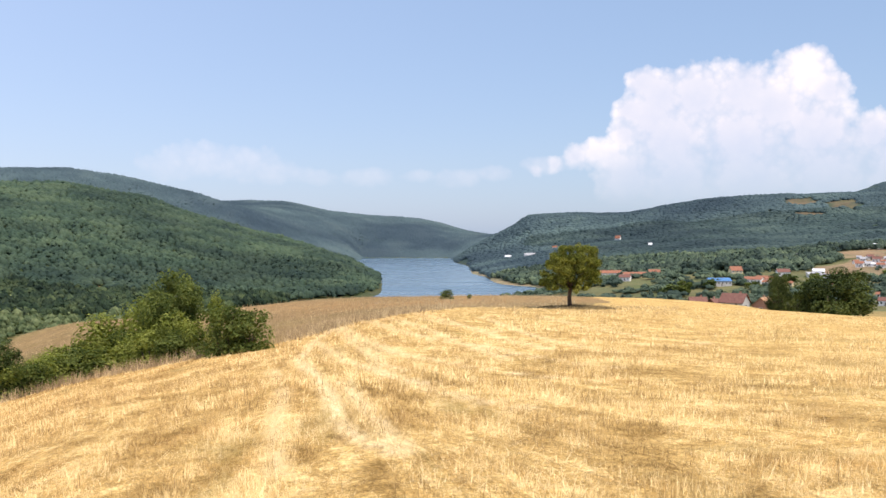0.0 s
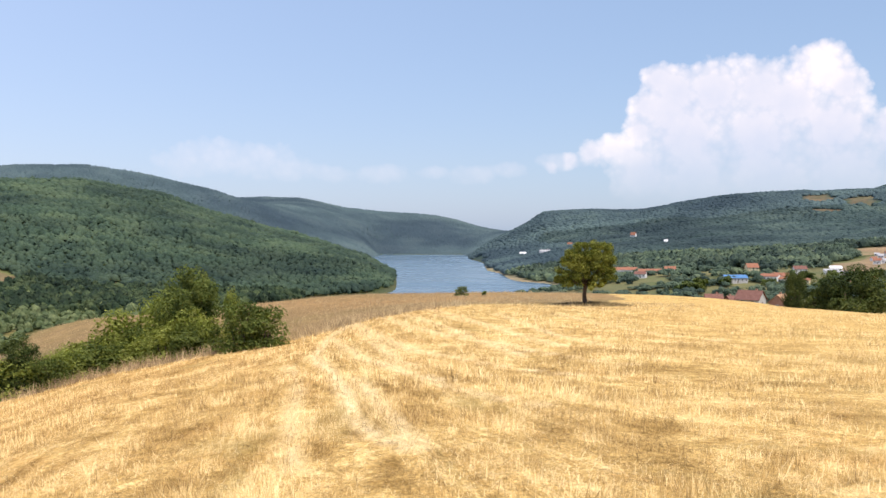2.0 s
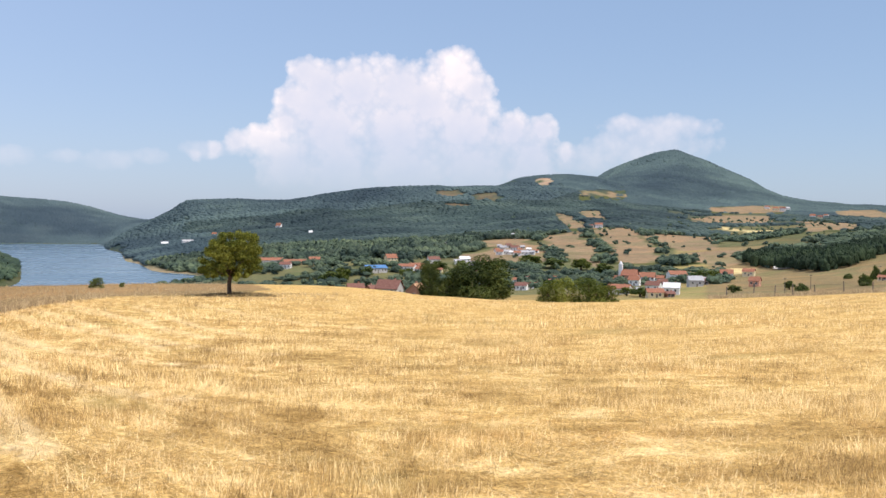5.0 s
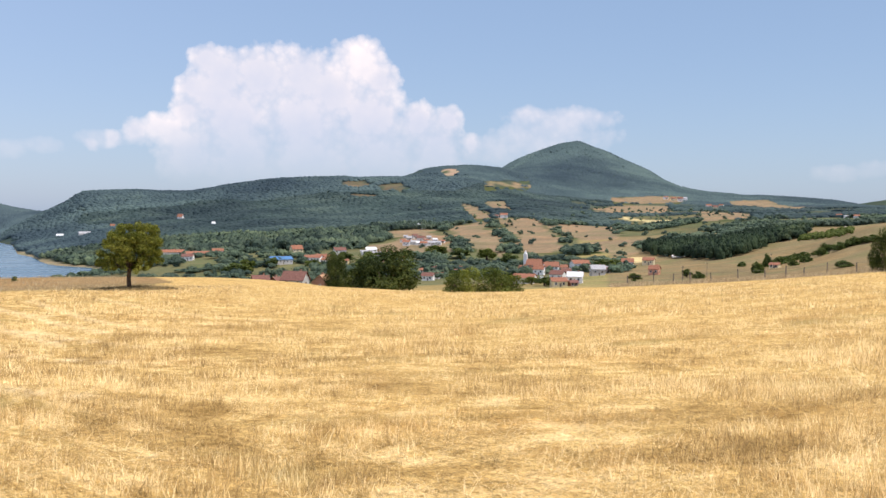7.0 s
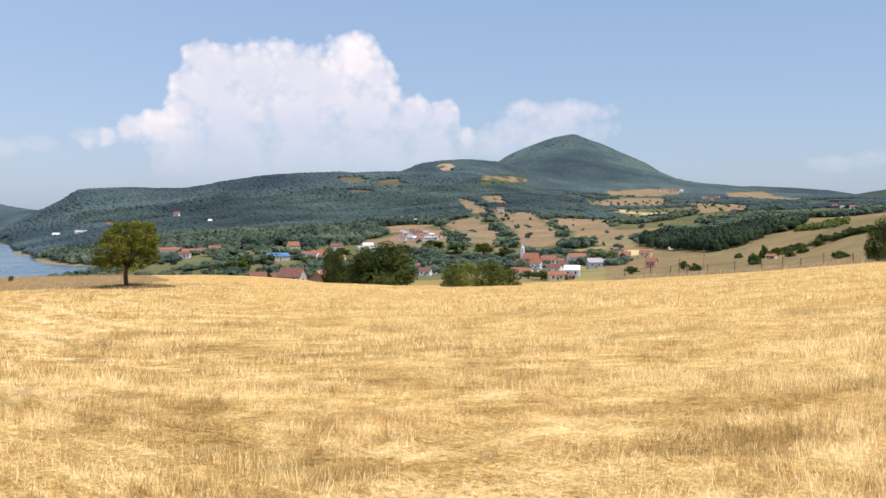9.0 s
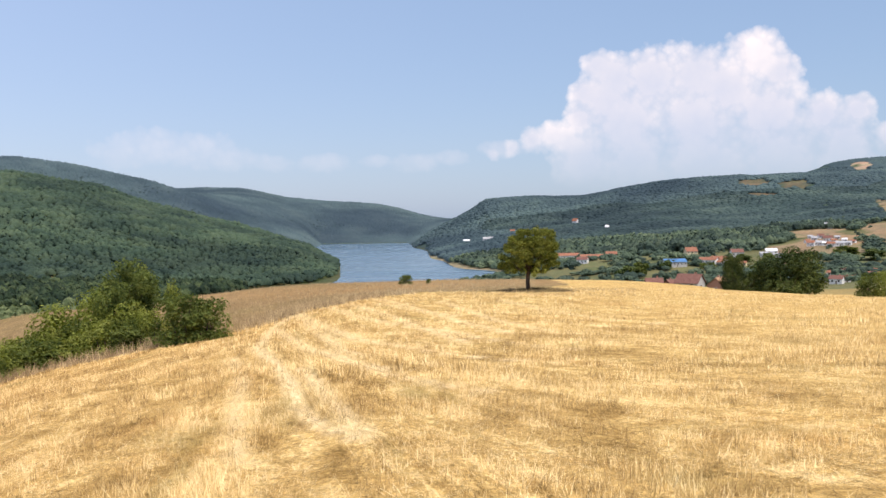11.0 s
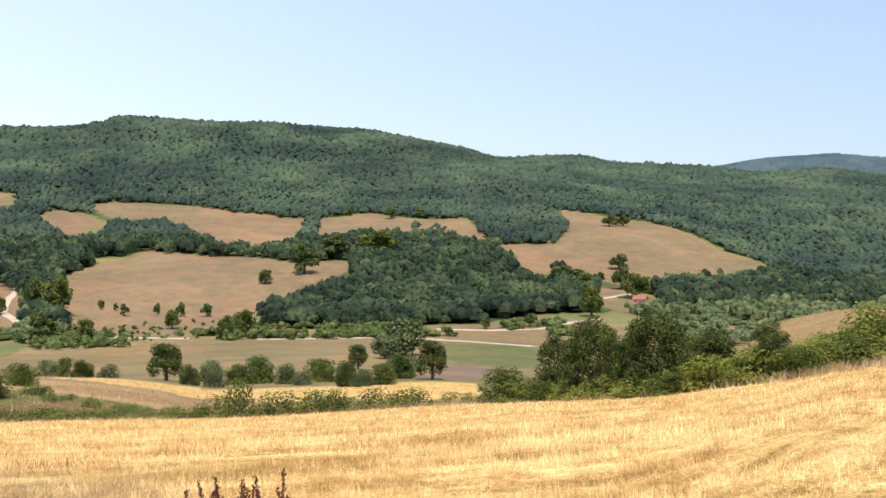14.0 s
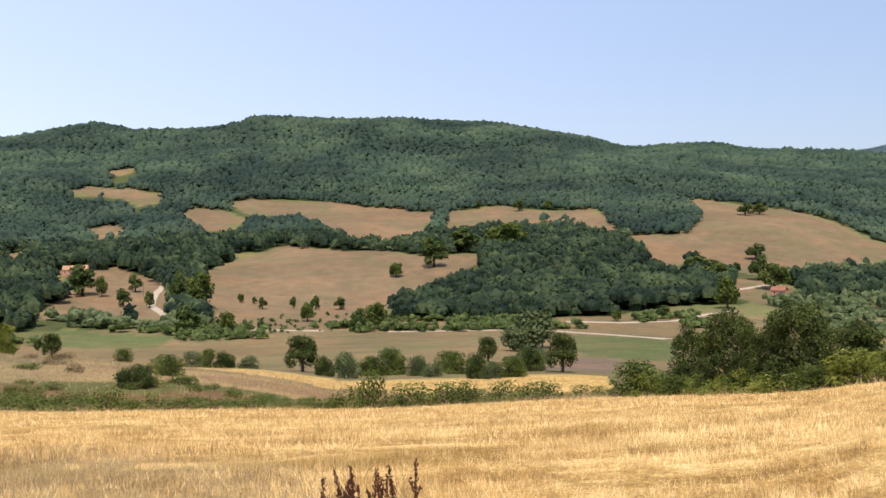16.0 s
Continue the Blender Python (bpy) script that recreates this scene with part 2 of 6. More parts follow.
def maths(ns, ls, op, a, b=0.0):
    n = ns.new("ShaderNodeMath")
    n.operation = op
    for sock, v in ((n.inputs[0], a), (n.inputs[1], b)):
        if isinstance(v, (int, float)):
            sock.default_value = v
        else:
            ls.new(v, sock)
    return n.outputs[0]


def bump_to(ns, ls, bsdf, height, strength, distance):
    b = ns.new("ShaderNodeBump")
    b.inputs["Strength"].default_value, b.inputs["Distance"].default_value = strength, distance
    ls.new(height, b.inputs["Height"])
    ls.new(b.outputs[0], bsdf.inputs["Normal"])


def plain(name, low, high, scale, rough=0.85, bump=0.3, dist=0.01, spec=0.2, metal=0.0):
    """A weathered surface: two tones mixed by coarse and fine noise, with fine relief."""
    m, ns, ls, b = material(name)
    f = maths(ns, ls, "ADD", maths(ns, ls, "MULTIPLY", noise_of(ns, ls, scale), 0.6), maths(ns, ls, "MULTIPLY", noise_of(ns, ls, scale * 9, 2), 0.4))
    ls.new(ramp_of(ns, ls, f, (0.35, low), (0.65, high)), b.inputs["Base Color"])
    bump_to(ns, ls, b, f, bump, dist)
    b.inputs["Roughness"].default_value, b.inputs["Specular IOR Level"].default_value, b.inputs["Metallic"].default_value = rough, spec, metal
    return m


def foliage(name, dark, mid, light, patch=0.25, fine=2.0, through=0.25, bump=0.0):
    """Leaves: each leaf or clump takes its own tone; patches of tone run over the crown; some light passes through."""
    m, ns, ls, b = material(name)
    g = ns.new("ShaderNodeNewGeometry")
    big = ramp_of(ns, ls, noise_of(ns, ls, patch, 4), (0.36, (0, 0, 0)), (0.64, (1, 1, 1)))
    f = maths(ns, ls, "ADD", maths(ns, ls, "MULTIPLY", g.outputs["Random Per Island"], 0.5 if through else 0.2), maths(ns, ls, "MULTIPLY", big, 0.5 if through else 0.8))
    c = ramp_of(ns, ls, f, (0.15, dark), (0.5, mid), (0.88, light))
    if not through:
        wide = noise_of(ns, ls, patch * 0.3, 3)
        c = blend(ns, ls, "MULTIPLY", 1.0, c, ramp_of(ns, ls, wide, (0.38, (0.62, 0.66, 0.72)), (0.62, (1.22, 1.22, 1.12))))
    t = noise_of(ns, ls, fine, 5, rough=0.7)
    c = blend(ns, ls, "MULTIPLY", 1.0, c, ramp_of(ns, ls, t, (0.3, (0.55,) * 3 if through else (0.74,) * 3), (0.7, (1.35, 1.35, 1.3) if through else (1.2, 1.2, 1.18))))
    ls.new(c, b.inputs["Base Color"])
    b.inputs["Roughness"].default_value = 0.75
    b.inputs["Specular IOR Level"].default_value = 0.1
    if bump:
        bump_to(ns, ls, b, t, 1.0, bump)
    if through:
        tr, mx = ns.new("ShaderNodeBsdfTranslucent"), ns.new("ShaderNodeMixShader")
        ls.new(blend(ns, ls, "MULTIPLY", 1.0, c, (1.3, 1.25, 0.6)), tr.inputs["Color"])
        mx.inputs[0].default_value = through
        ls.new(b.outputs[0], mx.inputs[1])
        ls.new(tr.outputs[0], mx.inputs[2])
        ls.new(mx.outputs[0], ns["Material Output"].inputs["Surface"])
    return m


def rust(ns, ls, c):
    """Deepens the straw towards the west of the field, where it was cut later."""
    tc, sx = ns.new("ShaderNodeTexCoord"), ns.new("ShaderNodeSeparateXYZ")
    ls.new(tc.outputs["Object"], sx.inputs[0])
    far = ramp_of(ns, ls, maths(ns, ls, "ADD", maths(ns, ls, "MULTIPLY", sx.outputs["X"], -0.03), maths(ns, ls, "MULTIPLY", noise_of(ns, ls, 0.16, 5), 0.36)), (0.15, (0, 0, 0)), (0.38, (1, 1, 1)))
    return blend(ns, ls, "MULTIPLY", maths(ns, ls, "MULTIPLY", far, 0.6), c, (0.90, 0.80, 0.70))


def swaths(ns, ls):
    """Tone along the mowing lines, 0..1: combed straw and standing stubble in long uneven streaks, with patches across them."""
    wide = noise_of(ns, ls, 1.0, 4, "UV", (0.30, 0.60, 1), rough=0.65, bend=1.1)
    thin = noise_of(ns, ls, 1.0, 5, "UV", (0.75, 1.7, 1), rough=0.7, bend=1.0)
    spot = noise_of(ns, ls, 0.9, 6, rough=0.7)
    clod = noise_of(ns, ls, 3.2, 5, rough=0.7)
    f = maths(ns, ls, "ADD", maths(ns, ls, "MULTIPLY", wide, 0.30), maths(ns, ls, "MULTIPLY", thin, 0.30))
    f = maths(ns, ls, "ADD", f, maths(ns, ls, "ADD", maths(ns, ls, "MULTIPLY", spot, 0.20), maths(ns, ls, "MULTIPLY", clod, 0.20)))
    # towards the east the straw lies more evenly
    tc, sx, ease = ns.new("ShaderNodeTexCoord"), ns.new("ShaderNodeSeparateXYZ"), ns.new("ShaderNodeMapRange")
    ls.new(tc.outputs["Object"], sx.inputs[0])
    ls.new(sx.outputs["X"], ease.inputs["Value"])
    for socket, value in (("From Min", 2.0), ("From Max", 11.0), ("To Min", 1.0), ("To Max", 0.5)):
        ease.inputs[socket].default_value = value
    return maths(ns, ls, "ADD", 0.505, maths(ns, ls, "MULTIPLY", maths(ns, ls, "SUBTRACT", f, 0.505), ease.outputs[0]))


def tinges(ns, ls, c):
    """Green regrowth and bare brown spots, drawn out along the mowing lines."""
    green = ramp_of(ns, ls, noise_of(ns, ls, 1.0, 4, "UV", (0.17, 0.42, 1), rough=0.6, bend=0.6), (0.575, (0, 0, 0)), (0.70, (1, 1, 1)))
    c = blend(ns, ls, "MIX", maths(ns, ls, "MULTIPLY", green, 0.6), c, (0.27, 0.215, 0.07))
    brown = ramp_of(ns, ls, noise_of(ns, ls, 0.42, 6, rough=0.65, bend=0.8), (0.54, (0, 0, 0)), (0.64, (1, 1, 1)))
    return blend(ns, ls, "MULTIPLY", maths(ns, ls, "MULTIPLY", brown, 0.4), c, (0.82, 0.69, 0.56))


def straw(name, dark, mid, light):
    """Cut straw and dry grass, tone by tone for each blade, duller and greener in patches."""
    m, ns, ls, b = material(name)
    g = ns.new("ShaderNodeNewGeometry")
    lines = ramp_of(ns, ls, swaths(ns, ls), (0.435, (0, 0, 0)), (0.56, (1, 1, 1)))
    f = maths(ns, ls, "ADD", maths(ns, ls, "MULTIPLY", g.outputs["Random Per Island"], 0.48), maths(ns, ls, "MULTIPLY", lines, 0.52))
    c = ramp_of(ns, ls, f, (0.22, dark), (0.5, mid), (0.80, light))
    c = tinges(ns, ls, c)
    c = rust(ns, ls, c)
    ls.new(c, b.inputs["Base Color"])
    b.inputs["Roughness"].default_value = 0.7
    tr, mx = ns.new("ShaderNodeBsdfTranslucent"), ns.new("ShaderNodeMixShader")
    ls.new(c, tr.inputs["Color"])
    mx.inputs[0].default_value = 0.12
    ls.new(b.outputs[0], mx.inputs[1])
    ls.new(tr.outputs[0], mx.inputs[2])
    ls.new(mx.outputs[0], ns["Material Output"].inputs["Surface"])
    return m


def land_material():
    """The ground: the cover of each stretch of land, mottled at three scales; straw runs along the mowing lines."""
    m, ns, ls, b = material("land")
    cov = ns.new("ShaderNodeVertexColor")
    cov.layer_name = "cover"
    c = cov.outputs["Color"]
    for s, lo, hi in ((0.012, 0.88, 1.14), (0.11, 0.88, 1.13), (1.3, 0.75, 1.25)):
        c = blend(ns, ls, "MULTIPLY", 1.0, c, ramp_of(ns, ls, noise_of(ns, ls, s, 5), (0.3, (lo, lo, lo)), (0.7, (hi, hi, hi * 0.97))))
    hue = noise_of(ns, ls, 0.017, 4, bend=1.0)
    c = blend(ns, ls, "MULTIPLY", 1.0, c, ramp_of(ns, ls, hue, (0.38, (0.84, 0.96, 0.86)), (0.5, (1, 1, 1)), (0.62, (1.16, 1.06, 0.98))))
    weeds = ramp_of(ns, ls, noise_of(ns, ls, 0.16, 6, rough=0.7), (0.58, (1, 1, 1)), (0.68, (0.78, 0.82, 0.72)))
    c = blend(ns, ls, "MULTIPLY", 1.0, c, weeds)
    fine = noise_of(ns, ls, 1.0, 6, "UV", (1.3, 4.0, 1), rough=0.75)
    tuft = noise_of(ns, ls, 2.2, 8, rough=0.8)
    lines = swaths(ns, ls)
    f = maths(ns, ls, "ADD", maths(ns, ls, "MULTIPLY", lines, 0.66), maths(ns, ls, "ADD", maths(ns, ls, "MULTIPLY", fine, 0.16), maths(ns, ls, "MULTIPLY", tuft, 0.18)))
    hay = ramp_of(ns, ls, f, (0.435, (0.28, 0.172, 0.054)), (0.475, (0.47, 0.305, 0.105)), (0.515, (0.63, 0.43, 0.162)), (0.565, (0.87, 0.65, 0.31)))
    hay = tinges(ns, ls, hay)
    grain = noise_of(ns, ls, 20.0, 6, rough=0.8)
    hay = blend(ns, ls, "MULTIPLY", 1.0, hay, ramp_of(ns, ls, grain, (0.38, (0.55, 0.52, 0.47)), (0.52, (1.02, 1.01, 0.99)), (0.64, (1.34, 1.33, 1.30))))
    pale = ns.new("ShaderNodeVertexColor")
    pale.layer_name = "wheeling"
    press = maths(ns, ls, "MULTIPLY", pale.outputs["Color"], ramp_of(ns, ls, fine, (0.35, (0.3, 0.3, 0.3)), (0.55, (1, 1, 1))))
    hay = blend(ns, ls, "MIX", press, hay, (0.88, 0.69, 0.38))
    c = blend(ns, ls, "MIX", cov.outputs["Alpha"], c, rust(ns, ls, hay))
    ls.new(c, b.inputs["Base Color"])
    b.inputs["Roughness"].default_value = 1.0
    b.inputs["Specular IOR Level"].default_value = 0.05
    bump_to(ns, ls, b, maths(ns, ls, "ADD", f, noise_of(ns, ls, 6, 3)), 0.7, 0.12)
    return m


LAND = land_material()
LEAF_TREE = foliage("olive_leaves", (0.06, 0.078, 0.014), (0.155, 0.172, 0.03), (0.28, 0.285, 0.062), 0.8, 3.0)
LEAF_HEDGE = foliage("hedge_leaves", (0.12, 0.15, 0.032), (0.24, 0.275, 0.062), (0.36, 0.38, 0.11), 0.9, 2.5, 0.42)
LEAF_DARK = foliage("dark_leaves", (0.055, 0.08, 0.02), (0.12, 0.155, 0.04), (0.20, 0.235, 0.068), 0.7, 2.0, 0.36)
LEAF_DEEP = foliage("deep_green_leaves", (0.026, 0.042, 0.012), (0.064, 0.088, 0.024), (0.13, 0.155, 0.044), 0.9, 2.0, 0.22)
LEAF_PALE = foliage("willow_leaves", (0.062, 0.092, 0.040), (0.115, 0.15, 0.068), (0.19, 0.225, 0.105), 0.3, 1.5)
WOOD_NEAR = foliage("broadleaf_canopy", (0.033, 0.057, 0.040), (0.046, 0.074, 0.048), (0.066, 0.096, 0.058), 0.02, 0.9, 0.0, 0.2)
WOOD_VALLEY = foliage("valley_canopy", (0.018, 0.034, 0.019), (0.036, 0.058, 0.030), (0.075, 0.10, 0.045), 0.075, 1.0, 0.0, 1.0)
# distance haze is painted into this canopy's base colours, as blue and paleness
WOOD_FAR_HAZED = foliage("hazed_distant_canopy", (0.049, 0.077, 0.085), (0.060, 0.092, 0.100), (0.075, 0.112, 0.112), 0.008, 0.35, 0.0, 0.2)
WOOD_SLOPE = foliage("slope_canopy", (0.044, 0.068, 0.050), (0.072, 0.104, 0.068), (0.114, 0.146, 0.088), 0.03, 0.7, 0.0, 0.8)
WOOD_PINE = foliage("pine_canopy", (0.018, 0.032, 0.018), (0.030, 0.050, 0.026), (0.046, 0.070, 0.034), 0.01, 0.6, 0.0, 0.7)
# ridge and spur: haze blue mixed into the base colours, strongest on the ridge
WOOD_RIDGE_HAZED = foliage("hazed_ridge_canopy", (0.053, 0.082, 0.096), (0.063, 0.096, 0.111), (0.078, 0.112, 0.122), 0.008, 0.35, 0.0, 0.2)
WOOD_SPUR_HAZED = foliage("hazed_spur_canopy", (0.034, 0.056, 0.056), (0.046, 0.072, 0.070), (0.064, 0.093, 0.084), 0.012, 0.5, 0.0, 0.3)
WOOD_LEAF = foliage("field_leaves", (0.040, 0.066, 0.020), (0.088, 0.122, 0.036), (0.155, 0.19, 0.065), 0.3, 1.0)
BARK = plain("bark", (0.05, 0.035, 0.025), (0.14, 0.10, 0.07), 6, 0.95, 0.8, 0.03)
STRAW = straw("straw", (0.22, 0.135, 0.045), (0.56, 0.37, 0.135), (0.96, 0.75, 0.39))
DRY = straw("dry_grass", (0.165, 0.118, 0.060), (0.29, 0.213, 0.112), (0.50, 0.39, 0.22))
RANK = straw("rank_grass", (0.07, 0.052, 0.024), (0.13, 0.095, 0.042), (0.24, 0.175, 0.085))
LEAF_BROWN = foliage("withered_leaves", (0.085, 0.058, 0.03), (0.14, 0.098, 0.05), (0.21, 0.15, 0.08), 0.6, 3.0, 0.2)
DOCK = plain("dock_seed", (0.05, 0.018, 0.010), (0.14, 0.052, 0.028), 30)
TRACK = plain("track_dust", (0.37, 0.29, 0.20), (0.54, 0.45, 0.34), 0.3, 0.95, 0.3, 0.05)
ROOFS = {
    "orange": plain("clay_tiles", (0.22, 0.092, 0.055), (0.36, 0.165, 0.10), 1.2, 0.85, 0.6, 0.05),
    "brown": plain("brown_tiles", (0.14, 0.065, 0.05), (0.24, 0.12, 0.09), 1.2, 0.85, 0.6, 0.05),
    "tan": plain("faded_tiles", (0.34, 0.19, 0.10), (0.52, 0.31, 0.18), 1.2, 0.85, 0.6, 0.05),
    "grey": plain("grey_sheet", (0.28, 0.28, 0.29), (0.46, 0.46, 0.46), 0.8, 0.6),
    "blue": plain("blue_sheet", (0.06, 0.16, 0.32), (0.10, 0.23, 0.42), 0.6, 0.5),
    "white": plain("white_sheet", (0.62, 0.62, 0.62), (0.78, 0.78, 0.76), 0.8, 0.6),
}
WALLS = {
    "white": plain("white_render", (0.66, 0.64, 0.60), (0.80, 0.79, 0.76), 0.7),
    "cream": plain("cream_render", (0.60, 0.50, 0.30), (0.74, 0.64, 0.42), 0.7),
    "brick": plain("bare_brick", (0.30, 0.15, 0.10), (0.44, 0.25, 0.17), 2.5, 0.9, 0.5, 0.02),
    "coral": plain("coral_render", (0.46, 0.22, 0.14), (0.60, 0.32, 0.21), 0.7),
    "grey": plain("grey_render", (0.36, 0.35, 0.33), (0.52, 0.51, 0.48), 0.7),
}
WINDOW = plain("window_glass", (0.02, 0.025, 0.03), (0.05, 0.06, 0.07), 1.0, 0.15, 0.0, 0.0, 0.5)
SHUTTER = plain("window_frame_paint", (0.55, 0.52, 0.48), (0.75, 0.73, 0.70), 2.0)
POST = plain("grey_post_wood", (0.12, 0.10, 0.08), (0.26, 0.22, 0.18), 5, 0.95, 0.6, 0.01)


def water_material():
    m, ns, ls, b = material("lake_water")
    b.inputs["Base Color"].default_value = (0.075, 0.13, 0.165, 1)
    b.inputs["Specular IOR Level"].default_value = 0.5
    w = noise_of(ns, ls, 0.35, 5, stretch=(1, 0.5, 1))
    streak = noise_of(ns, ls, 0.006, 4, stretch=(1, 3, 1))
    ls.new(ramp_of(ns, ls, streak, (0.4, (0.16, 0.16, 0.16)), (0.6, (0.28, 0.28, 0.28))), b.inputs["Roughness"])
    bump_to(ns, ls, b, w, 0.12, 0.15)
    return m


WATER = water_material()
# ---------------------------------------------------------------- land cover, as plan outlines
TRACKS = []
MEADOW = []
MEADOW.append([(-667, 298), (-698, 335), (-733, 396), (-690, 415), (-627, 437), (-589, 443), (-563, 482), (-530, 450), (-506, 392), (-479, 338), (-389, 270), (-412, 226), (-427, 204), (-462, 206), (-564, 248)])
MEADOW.append([(-1044, 500), (-1049, 557), (-1022, 617), (-929, 648), (-871, 678), (-696, 525), (-691, 481), (-725, 461), (-843, 509), (-928, 525), (-968, 485)])
MEADOW.append([(-857, 684), (-849, 729), (-814, 750), (-744, 741), (-714, 782), (-615, 693), (-577, 660), (-629, 678), (-693, 707), (-704, 679), (-684, 625), (-705, 604), (-701, 550)])
MEADOW.append([(-572, 663), (-555, 689), (-558, 740), (-606, 812), (-701, 925), (-720, 901), (-667, 922), (-637, 923), (-579, 912), (-521, 894), (-445, 846), (-383, 833), (-384, 766), (-368, 686), (-369, 632), (-371, 584), (-391, 575), (-438, 605), (-452, 595), (-434, 550), (-469, 573), (-530, 629)])
MEADOW.append([(-1205, 355), (-1228, 396), (-1194, 435), (-1139, 457), (-1076, 428), (-1065, 396), (-1137, 404)])
MEADOW.append([(-1009, 424), (-1017, 460), (-991, 477), (-933, 471), (-867, 421), (-875, 404), (-961, 408)])
MEADOW.append([(-1396, 300), (-1404, 335), (-1322, 310), (-1307, 283)])
MEADOW.append([(-1319, 448), (-1323, 494), (-1281, 468), (-1279, 440)])
MEADOW.append([(-1251, 218), (-1266, 265), (-1201, 255), (-1184, 218), (-1183, 206)])
MEADOW.append([(-807, 183), (-857, 215), (-807, 209), (-767, 187)])
MEADOW.append([(-712, 199), (-736, 236), (-680, 225), (-637, 197), (-656, 185)])
MEADOW.append([(-375, 539), (-369, 573), (-330, 545), (-291, 481), (-299, 452), (-345, 492)])
MEADOW.append([(-957, 306), (-956, 340), (-902, 323), (-895, 292)])
MEADOW.append([(-296, 330), (-279, 356), (-289, 394), (-295, 428), (-275, 400), (-268, 365), (-272, 346), (-292, 329)])
MEADOW.append([(-518, 133), (-579, 171), (-707, 232), (-721, 252), (-633, 245), (-551, 225), (-494, 200), (-473, 182), (-491, 172), (-492, 157), (-503, 131)])
MEADOW.append([(769, 1387), (844, 1379), (648, 991), (537, 826), (506, 845), (665, 1165)])
MEADOW.append([(658, 1325), (733, 1342), (648, 1177), (582, 1027), (454, 801), (460, 860), (529, 1034), (556, 1127)])
MEADOW.append([(1027, 2022), (977, 1827), (769, 1387), (745, 1415)])
MEADOW.append([(1078, 2000), (1116, 1956), (893, 1532), (941, 1698)])
MEADOW.append([(391, 1018), (483, 1105), (552, 1128), (465, 929), (441, 882), (400, 871), (356, 887)])
MEADOW.append([(506, 1249), (603, 1253), (537, 1119), (474, 1131)])
MEADOW.append([(799, 1247), (934, 1274), (676, 916), (644, 929), (684, 1039)])
MEADOW.append([(627, 904), (685, 891), (582, 757), (544, 756)])
MEADOW.append([(1681, 2319), (2074, 2452), (1819, 2165), (1593, 2190)])
MEADOW.append([(1320, 1908), (1582, 2094), (1655, 2016), (1199, 1443), (1213, 1605), (1214, 1743)])
MEADOW.append([(2184, 2372), (2430, 2440), (1903, 1736), (1594, 1534), (1832, 1967)])
MEADOW.append([(1390, 1606), (1204, 1243), (1063, 1103), (924, 1061)])
MEADOW.append([(1288, 2391), (1568, 2581), (1477, 2468), (1240, 2285)])
MEADOW.append([(-330, 891), (-322, 905), (-314, 883), (-322, 868)])
HEATH = []
HEATH.append([(874, 2435), (911, 2445), (955, 2452), (946, 2367), (889, 2342), (852, 2369)])
HEATH.append([(943, 2358), (996, 2387), (1026, 2361), (1011, 2282), (962, 2212), (965, 2286), (931, 2270)])
HEATH.append([(846, 2278), (880, 2258), (907, 2222), (876, 2191), (839, 2230)])
GROVE = []
GROVE.append([(625, 642), (692, 647), (858, 803), (737, 752)])
THICKET = []
THICKET.append([(679, 644), (697, 627), (736, 634), (513, 442), (592, 538), (632, 599)])
PALE = []
PALE.append([(500, 674), (537, 705), (558, 702), (515, 643), (486, 636)])
PALE.append([(1129, 1611), (1065, 1409), (964, 1161), (937, 1141), (1015, 1351)])
SCAR = []
SCAR.append([(1297, 2696), (1331, 2693), (1331, 2635), (1258, 2488), (1195, 2443)])
CROP = []
CROP.append([(-474, 113), (-465, 139), (-443, 155), (-418, 172), (-366, 141), (-382, 125), (-415, 105), (-440, 104)])
CROP.append([(-271, 277), (-247, 277), (-213, 266), (-155, 196), (-164, 189), (-182, 195), (-209, 215)])
PLOUGH = []
PLOUGH.append([(-111, 101), (-136, 130), (-178, 185), (-176, 193), (-152, 176), (-100, 112), (-106, 106)])
HAY = []
HAY.append([(-129, 54), (-126, 60), (-124, 67), (-114, 73), (-111, 77), (-104, 85), (-95, 106), (-81, 90), (-80, 82), (-89, 79), (-98, 68), (-104, 57), (-117, 52)])
HAY.append([(-113, 19), (-114, 23), (-112, 25), (-103, 22), (-97, 18), (-94, 16)])
COPSE = []
COPSE.append([(-615, 693), (-577, 660), (-555, 679), (-536, 703), (-563, 759), (-617, 822), (-694, 878), (-717, 816)])
PINE = []
PINE.append([(591, 767), (550, 674), (518, 600), (495, 547), (559, 574), (631, 629), (760, 755), (719, 758), (620, 684), (658, 807), (640, 830)])
TRACKS.append((4, [(-355, 246), (-340, 260), (-319, 284), (-294, 292), (-263, 286), (-218, 274)]))
TRACKS.append((4, [(-322, 327), (-299, 340), (-283, 359), (-289, 393), (-288, 415)]))
TRACKS.append((4, [(-353, 512), (-351, 541)]))
TRACKS.append((4.5, [(-649, 254), (-618, 247), (-563, 218), (-525, 201), (-484, 193), (-465, 187)]))
TRACKS.append((4, [(-479, 141), (-474, 147)]))
TRACKS.append((4, [(-431, 192), (-402, 218), (-383, 229)]))
TRACKS.append((2.2, [(678, 604), (748, 656), (949, 819)]))
WHEELINGS = []
WHEELINGS.append([(-0.4, 7.7), (-0.7, 8.2), (-1.0, 9.2), (-1.4, 11.7), (-1.9, 14.4), (-3.1, 20.3), (-4.1, 30.2), (-4.4, 39.8)])
WHEELINGS.append([(-1.2, 6.9), (-1.4, 7.9), (-1.7, 9.6), (-2.2, 13.1), (-3.3, 18.2)])
WHEELINGS.append([(-0.3, 7.7), (-0.7, 9.5), (-1.1, 11.7), (-1.5, 13.7)])
